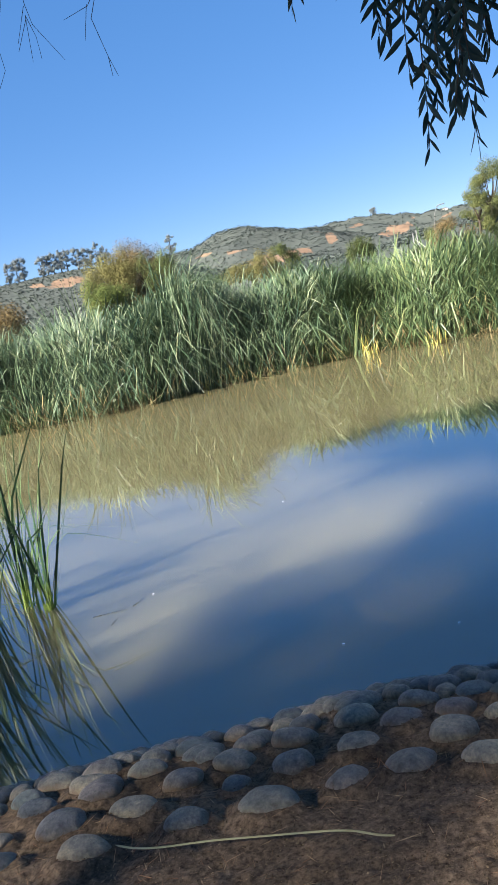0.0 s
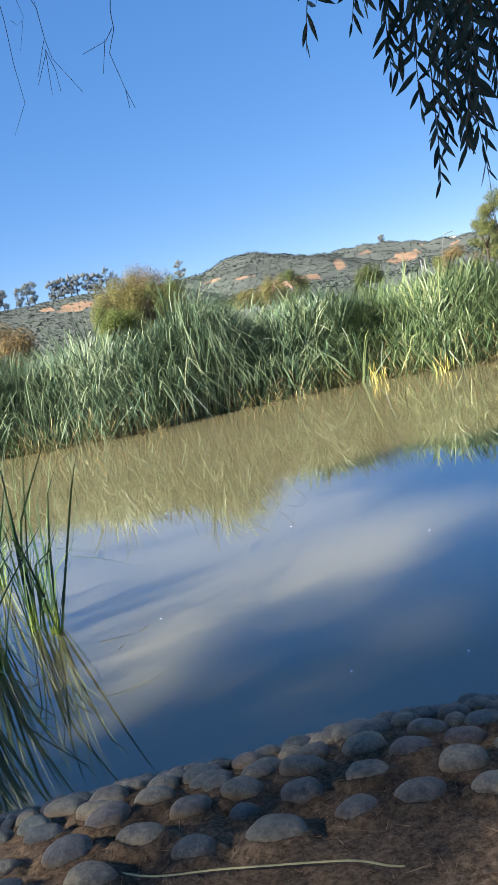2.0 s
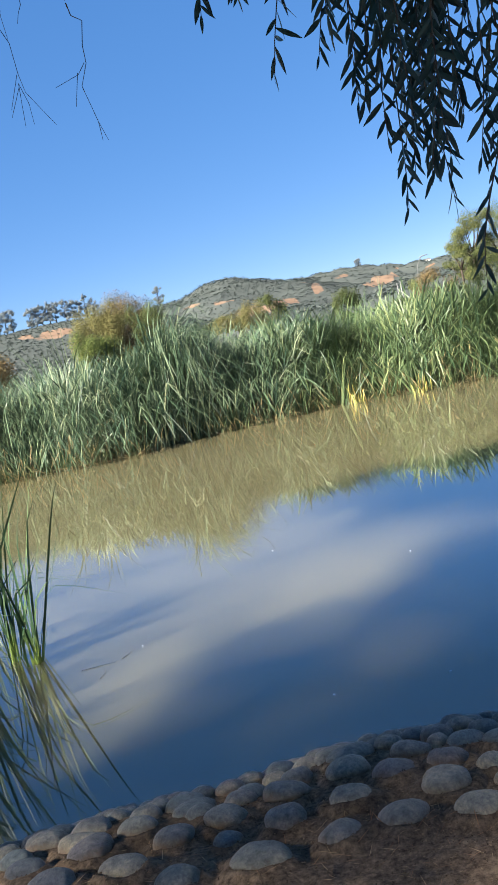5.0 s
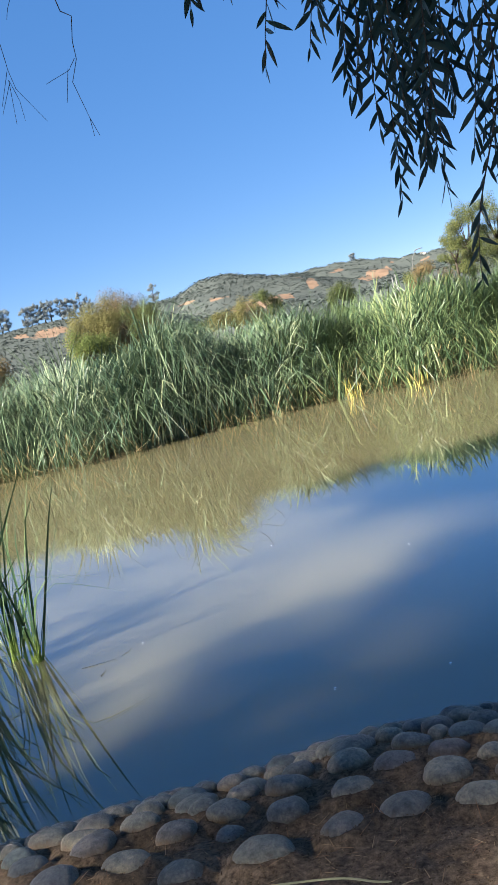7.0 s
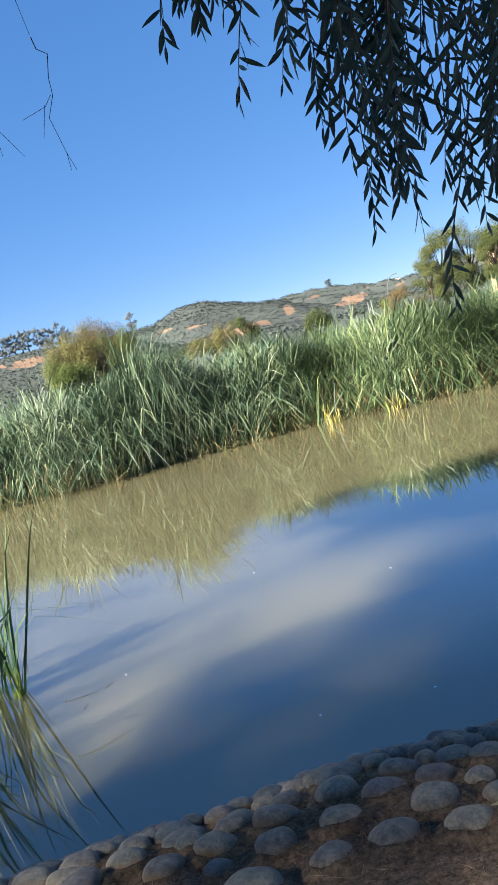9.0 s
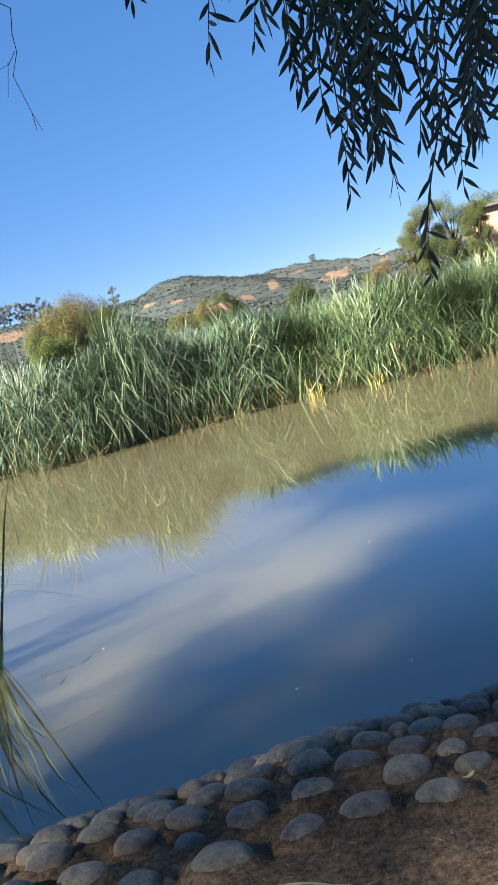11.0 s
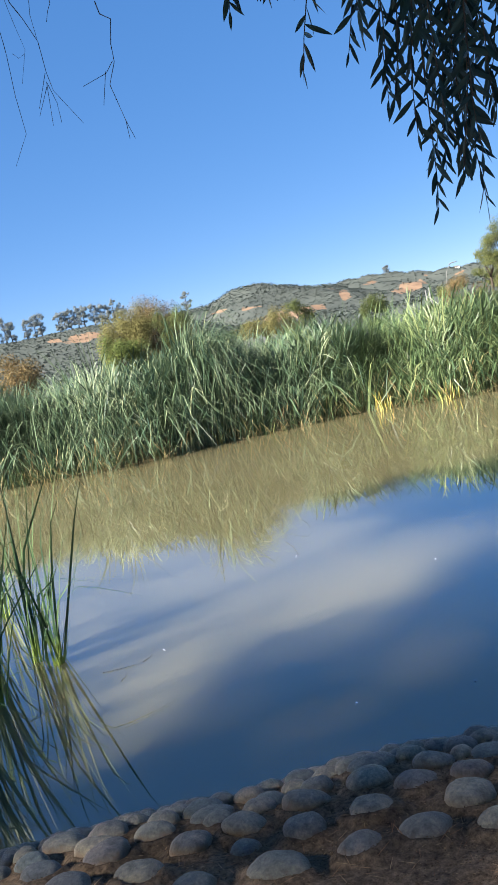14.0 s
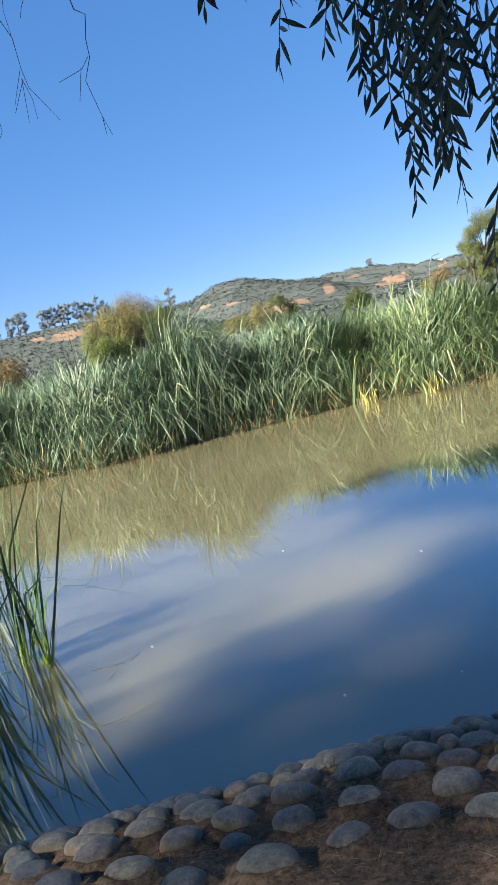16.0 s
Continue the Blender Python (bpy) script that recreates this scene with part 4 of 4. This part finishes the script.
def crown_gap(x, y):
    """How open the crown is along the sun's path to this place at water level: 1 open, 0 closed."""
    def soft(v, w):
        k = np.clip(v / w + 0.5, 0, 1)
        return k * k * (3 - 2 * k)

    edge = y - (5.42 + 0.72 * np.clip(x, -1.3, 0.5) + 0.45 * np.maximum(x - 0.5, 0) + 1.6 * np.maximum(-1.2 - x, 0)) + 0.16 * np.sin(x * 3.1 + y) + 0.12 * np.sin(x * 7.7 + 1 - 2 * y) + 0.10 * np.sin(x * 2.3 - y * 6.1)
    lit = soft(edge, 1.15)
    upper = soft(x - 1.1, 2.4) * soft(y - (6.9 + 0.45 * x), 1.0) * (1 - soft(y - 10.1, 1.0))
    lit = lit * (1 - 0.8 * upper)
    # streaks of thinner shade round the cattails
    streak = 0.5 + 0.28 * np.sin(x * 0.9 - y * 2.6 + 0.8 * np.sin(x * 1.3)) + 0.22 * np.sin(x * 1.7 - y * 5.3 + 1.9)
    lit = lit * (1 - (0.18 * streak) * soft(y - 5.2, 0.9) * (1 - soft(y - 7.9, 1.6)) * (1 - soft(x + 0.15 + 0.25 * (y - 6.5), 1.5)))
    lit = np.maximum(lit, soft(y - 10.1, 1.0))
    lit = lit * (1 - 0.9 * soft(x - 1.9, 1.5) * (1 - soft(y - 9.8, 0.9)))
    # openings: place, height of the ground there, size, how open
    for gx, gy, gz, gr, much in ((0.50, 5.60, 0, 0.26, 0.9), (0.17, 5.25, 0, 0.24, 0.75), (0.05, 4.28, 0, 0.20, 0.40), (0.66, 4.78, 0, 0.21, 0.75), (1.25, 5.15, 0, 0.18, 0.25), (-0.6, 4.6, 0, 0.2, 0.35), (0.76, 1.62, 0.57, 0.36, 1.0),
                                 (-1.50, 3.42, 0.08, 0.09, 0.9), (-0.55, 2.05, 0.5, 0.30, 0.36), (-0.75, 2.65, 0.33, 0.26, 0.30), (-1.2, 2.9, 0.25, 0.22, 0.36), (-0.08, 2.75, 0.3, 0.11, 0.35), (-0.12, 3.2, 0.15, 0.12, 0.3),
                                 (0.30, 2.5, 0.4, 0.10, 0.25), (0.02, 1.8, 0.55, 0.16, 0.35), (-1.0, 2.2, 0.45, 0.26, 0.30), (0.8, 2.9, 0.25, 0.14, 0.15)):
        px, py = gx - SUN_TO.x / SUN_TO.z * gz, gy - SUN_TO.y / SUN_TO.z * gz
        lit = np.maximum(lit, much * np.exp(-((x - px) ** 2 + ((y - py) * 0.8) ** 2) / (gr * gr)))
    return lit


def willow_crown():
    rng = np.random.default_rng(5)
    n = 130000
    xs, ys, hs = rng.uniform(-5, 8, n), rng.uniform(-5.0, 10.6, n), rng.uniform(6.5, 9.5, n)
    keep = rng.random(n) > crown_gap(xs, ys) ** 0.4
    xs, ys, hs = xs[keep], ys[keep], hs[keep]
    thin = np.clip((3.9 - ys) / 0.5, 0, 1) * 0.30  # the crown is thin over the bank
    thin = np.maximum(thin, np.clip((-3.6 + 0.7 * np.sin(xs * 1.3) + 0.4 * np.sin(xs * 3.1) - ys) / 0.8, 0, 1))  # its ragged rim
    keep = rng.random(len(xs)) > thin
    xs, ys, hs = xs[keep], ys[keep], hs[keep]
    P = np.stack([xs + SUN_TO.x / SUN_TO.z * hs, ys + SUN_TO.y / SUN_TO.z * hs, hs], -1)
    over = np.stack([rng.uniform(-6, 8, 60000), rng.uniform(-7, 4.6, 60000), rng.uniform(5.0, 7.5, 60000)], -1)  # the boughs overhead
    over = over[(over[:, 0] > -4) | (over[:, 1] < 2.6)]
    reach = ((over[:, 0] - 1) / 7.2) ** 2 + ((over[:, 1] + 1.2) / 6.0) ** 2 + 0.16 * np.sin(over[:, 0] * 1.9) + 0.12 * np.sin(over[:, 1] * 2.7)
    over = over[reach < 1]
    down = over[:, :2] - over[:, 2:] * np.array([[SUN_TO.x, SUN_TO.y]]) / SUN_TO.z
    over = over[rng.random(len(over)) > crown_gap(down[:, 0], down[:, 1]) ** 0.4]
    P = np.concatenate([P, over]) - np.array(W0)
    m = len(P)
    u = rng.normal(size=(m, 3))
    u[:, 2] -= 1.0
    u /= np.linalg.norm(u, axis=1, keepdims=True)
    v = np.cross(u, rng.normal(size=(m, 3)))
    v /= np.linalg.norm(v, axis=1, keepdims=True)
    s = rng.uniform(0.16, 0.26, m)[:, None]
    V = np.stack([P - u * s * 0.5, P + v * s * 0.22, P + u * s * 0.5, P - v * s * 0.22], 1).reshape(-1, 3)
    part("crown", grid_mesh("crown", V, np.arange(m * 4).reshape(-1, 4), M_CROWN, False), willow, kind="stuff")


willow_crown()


# ---- behind the reeds ----
def box(x0, x1, y0, y1, z0, z1):
    vs = [(x, y, z) for z in (z0, z1) for y in (y0, y1) for x in (x0, x1)]
    return vs, [(0, 2, 3, 1), (4, 5, 7, 6), (0, 1, 5, 4), (2, 6, 7, 3), (0, 4, 6, 2), (1, 3, 7, 5)]


M_STUCCO = make_plain("salmon_stucco", (0.32, 0.205, 0.14), (0.38, 0.25, 0.175), 1.5, 0.9)
M_ROOF = make_plain("dark_roof_shingle", (0.07, 0.07, 0.068), (0.10, 0.098, 0.092), 3.0, 0.9)
M_WHITE = make_plain("white_paint", (0.50, 0.49, 0.46), (0.60, 0.59, 0.56), 2.0, 0.6)
M_METAL = make_plain("pale_galvanised_metal", (0.085, 0.09, 0.095), (0.13, 0.135, 0.14), 4.0, 0.45, 0.5)


def house(name, x, y, turn, w, d, eave, ridge, wall, label):
    root = tagged(new(name), label, "building")
    root.matrix_basis = pose(x, y, float(land(x, y)) - 0.3, 0, 0, turn)
    part("wall", mesh_of("wall", *box(0, w, 0, d, 0, eave), [wall]), root)
    o = 0.02 * w + 0.12
    vs = [(-o, -o, eave + 0.02), (w + o, -o, eave + 0.02), (w + o, d + o, eave + 0.02), (-o, d + o, eave + 0.02), (-o, -o, eave + 0.18), (w + o, -o, eave + 0.18),
          (w + o, d + o, eave + 0.18), (-o, d + o, eave + 0.18), (w * 0.3, d / 2, ridge), (w * 0.7, d / 2, ridge)]
    fs = [(3, 2, 1, 0), (0, 1, 5, 4), (1, 2, 6, 5), (2, 3, 7, 6), (3, 0, 4, 7), (4, 5, 9, 8), (6, 7, 8, 9), (5, 6, 9), (7, 4, 8)]
    part("roof", mesh_of("roof", vs, fs, [M_ROOF]), root, "dark shingled hip roof")
    return root


bx, by = bearing(22.5, 50)
house("stucco_building", bx, by, -14, 12, 9, 4.75, 5.05, M_STUCCO, "salmon stucco building with a dark roof among pines")
for az, dist, w in ((-14.15, 262, 2.6), (15.0, 960, 8.0), (13.9, 955, 5.0)):
    hx, hy = bearing(az, dist)
    house("hillside_house", hx, hy, -az, w, w * 0.7, w * 0.33, w * 0.5, M_WHITE, "small white house on the scrubby hillside")


def shed():
    x, y = bearing(0.2, 42)
    root = tagged(new("metal_shed"), "low pale metal shed seen over the reeds", "shed")
    root.matrix_basis = pose(x, y, float(land(x, y)))
    for k in range(7):
        part("panel", mesh_of("panel", *box(k * 0.16, k * 0.16 + 0.13, 0, 0.05, 0, 1.95 + 0.05 * (k % 3)), [M_METAL]), root)
    part("frame", mesh_of("frame", *box(0, 1.1, 0.06, 1.2, 0, 1.85), [M_METAL]), root)


shed()


def street_lamp():
    x, y = bearing(14.35, 60)
    z = float(land(x, y))
    root = tagged(new("street_lamp"), "slender pale street lamp with a curved arm", "street lamp")
    root.location = (x, y, z)
    part("pole", mesh_of("pole", *tube([(0, 0, -0.1), (0.02, 0, 1.5), (0.10, 0, 3.0), (0.24, 0, 3.8), (0.55, 0, 4.25)], 0.018, 0.010, 8), [M_METAL], True), root)
    part("lamp_head", mesh_of("lamp_head", *tube([(0.45, 0, 4.22), (0.62, 0, 4.31), (0.95, 0, 4.34), (1.05, 0, 4.33)], 0.035, 0.025, 8), [M_METAL], True), root, "pale lamp head")


street_lamp()


def post(az, dist, tall, lean):
    x, y = bearing(az, dist)
    root = tagged(new("metal_post"), "short pale metal post standing behind the reeds", "post", "pale posts")
    root.location = (x, y, float(land(x, y)))
    part("shaft", mesh_of("shaft", *tube([(0, 0, -0.1), (lean * tall, 0, tall)], 0.035, 0.035, 8), [M_METAL], True), root)
    part("cap", mesh_of("cap", *tube([(lean * tall, 0, tall), (lean * tall, 0, tall + 0.05)], 0.045, 0.02, 8), [M_METAL], True), root)


post(12.95, 50, 2.6, 0.01)
post(13.25, 50, 2.7, -0.01)

# ---- small things on the bank and the water ----
M_LITTER = leaf_material("bank_litter", [(0.0, (0.05, 0.034, 0.022)), (0.4, (0.10, 0.068, 0.044)), (0.75, (0.16, 0.115, 0.075)), (1.0, (0.26, 0.19, 0.125))], 0.9, 0.1, 0.0)
M_NEEDLE = leaf_material("dead_needles", [(0.0, (0.16, 0.08, 0.045)), (0.6, (0.30, 0.17, 0.10)), (1.0, (0.44, 0.32, 0.20))], 0.8, 0.2, 0.0)
M_BLADE = make_plain("pale_dry_blade", (0.30, 0.28, 0.14), (0.42, 0.38, 0.21), 20, 0.6)


def on_bank(x, y):
    p = Vector((x, y, 0))
    return float(land(x, y)) + 0.022 * noise.noise(p * 5) + 0.011 * noise.noise(p * 17) + 0.004 * noise.noise(p * 45) + 0.0015 * noise.noise(p * 95) + heaped(x, y)


def scatter(name, seed, count, long_lo, long_hi, slim, material, label, category, y0=1.3, y1=3.45):
    rng = np.random.default_rng(seed)
    V, F = [], []
    for k in range(count):
        x, y = rng.uniform(-1.7, 1.4), rng.uniform(y0, y1)
        c = Vector((x, y, on_bank(x, y) + 0.003))
        a = rng.uniform(0, math.tau)
        s = rng.uniform(long_lo, long_hi)
        u = Vector((math.cos(a), math.sin(a), rng.uniform(-0.4, 0.3))) * s
        v = Vector((-math.sin(a), math.cos(a), rng.uniform(-0.5, 0.5))) * s * slim * rng.uniform(0.6, 1.4)
        w = Vector((0, 0, s * min(0.6, slim) * rng.uniform(0.5, 1.0)))
        n = len(V)
        V += [c - u, c + v, c + u, c - v, c + w]
        F += [(n, n + 1, n + 4), (n + 1, n + 2, n + 4), (n + 2, n + 3, n + 4), (n + 3, n, n + 4)]
    tagged(new(name, mesh_of(name, V, F, [material])), label, category, kind="stuff")


scatter("grit", 1, 20000, 0.0012, 0.0045, 0.8, M_LITTER, "coarse grit and crumbs of earth between cobbles", "gravel")
scatter("wood_chips", 2, 2600, 0.004, 0.014, 0.16, M_LITTER, "bark chips and bits of dead leaf on the bank", "litter")
scatter("dead_needles", 3, 1300, 0.015, 0.05, 0.025, M_NEEDLE, "reddish dead needles and grass stalks on the soil", "litter", 1.2, 2.6)


def ribbon(name, pts, width, material, label, category):
    vs, fs = [], []
    for i, p in enumerate(pts):
        p = Vector(p)
        d = (Vector(pts[min(i + 1, len(pts) - 1)]) - Vector(pts[max(i - 1, 0)])).normalized()
        side = d.cross(Vector((0, 0, 1))).normalized() * width * 0.5 * (1.0 if 0 < i < len(pts) - 1 else 0.25)
        vs += [p - side, p + Vector((0, 0, -0.003)), p + side]
        vs[-2] = vs[-2] + Vector((0, 0, 0.005))
    for i in range(len(pts) - 1):
        a = i * 3
        fs += [(a, a + 1, a + 4, a + 3), (a + 1, a + 2, a + 5, a + 4)]
    ob = new(name, mesh_of(name, vs, fs, [material], True))
    return tagged(ob, label, category)


BLADE = ((-0.712, 2.31), (-0.638, 2.249), (-0.529, 2.219), (-0.424, 2.207), (-0.319, 2.176), (-0.185, 2.136), (-0.086, 2.107), (-0.007, 2.08), (0.038, 2.05), (0.08, 2.01), (0.124, 1.991))


def eased(pts, n=40):
    """The same line with its corners rounded."""
    p = np.array(pts)
    k = np.linspace(0, len(p) - 1, n)
    line = np.stack([np.interp(k, np.arange(len(p)), p[:, c]) for c in range(p.shape[1])], -1)
    for _ in range(6):
        line[1:-1] = (line[:-2] + 2 * line[1:-1] + line[2:]) / 4
    return [tuple(map(float, q)) for q in line]


ribbon("dry_reed_blade", [(x, y, float(land(x, y)) + 0.030) for x, y in eased(BLADE)], 0.009, M_BLADE, "long pale dry reed blade lying on the soil", "dead leaf")
for x, y, a, size in ((0.575, 2.345, 0.4, 0.026),):
    pts = [(x + math.cos(a) * size * (i - 2) / 2, y + math.sin(a) * size * (i - 2) / 2, on_bank(x, y) + 0.02 + 0.004 * abs(i - 2)) for i in range(5)]
    ribbon("fallen_leaf", pts, 0.014, M_BLADE, "pale fallen willow leaf lying among cobbles", "dead leaf")
M_STALK = make_plain("brown_stalk", (0.018, 0.020, 0.018), (0.035, 0.034, 0.028), 30, 0.7)
for x0, y0, x1, y1 in ((-1.438, 5.53, -1.192, 5.54), (-1.152, 5.58, -1.10, 5.71), (-1.27, 5.30, -1.26, 5.46), (0.028, 9.9, -0.006, 8.57), (0.234, 9.06, 0.298, 8.50), (0.015, 8.16, 0.103, 7.55)):
    mid = ((x0 + x1) / 2 + 0.02, (y0 + y1) / 2, 0.004)
    ob = new("floating_stalk", mesh_of("floating_stalk", *tube([(x0, y0, 0.003), mid, (x1, y1, 0.006)], 0.0020, 0.0012, 6), [M_STALK], True))
    tagged(ob, "thin dead stalk floating on the pond", "stalk", "floating stalks")
for x, y in ((-1.017, 5.733), (0.078, 7.506), (0.20, 4.244), (1.17, 6.494), (0.84, 4.195)):
    ribbon("floating_petal", [(x - 0.008, y, 0.003), (x, y + 0.002, 0.006), (x + 0.008, y, 0.003)], 0.008, M_WHITE, "tiny white fleck floating on the water", "floating fleck")
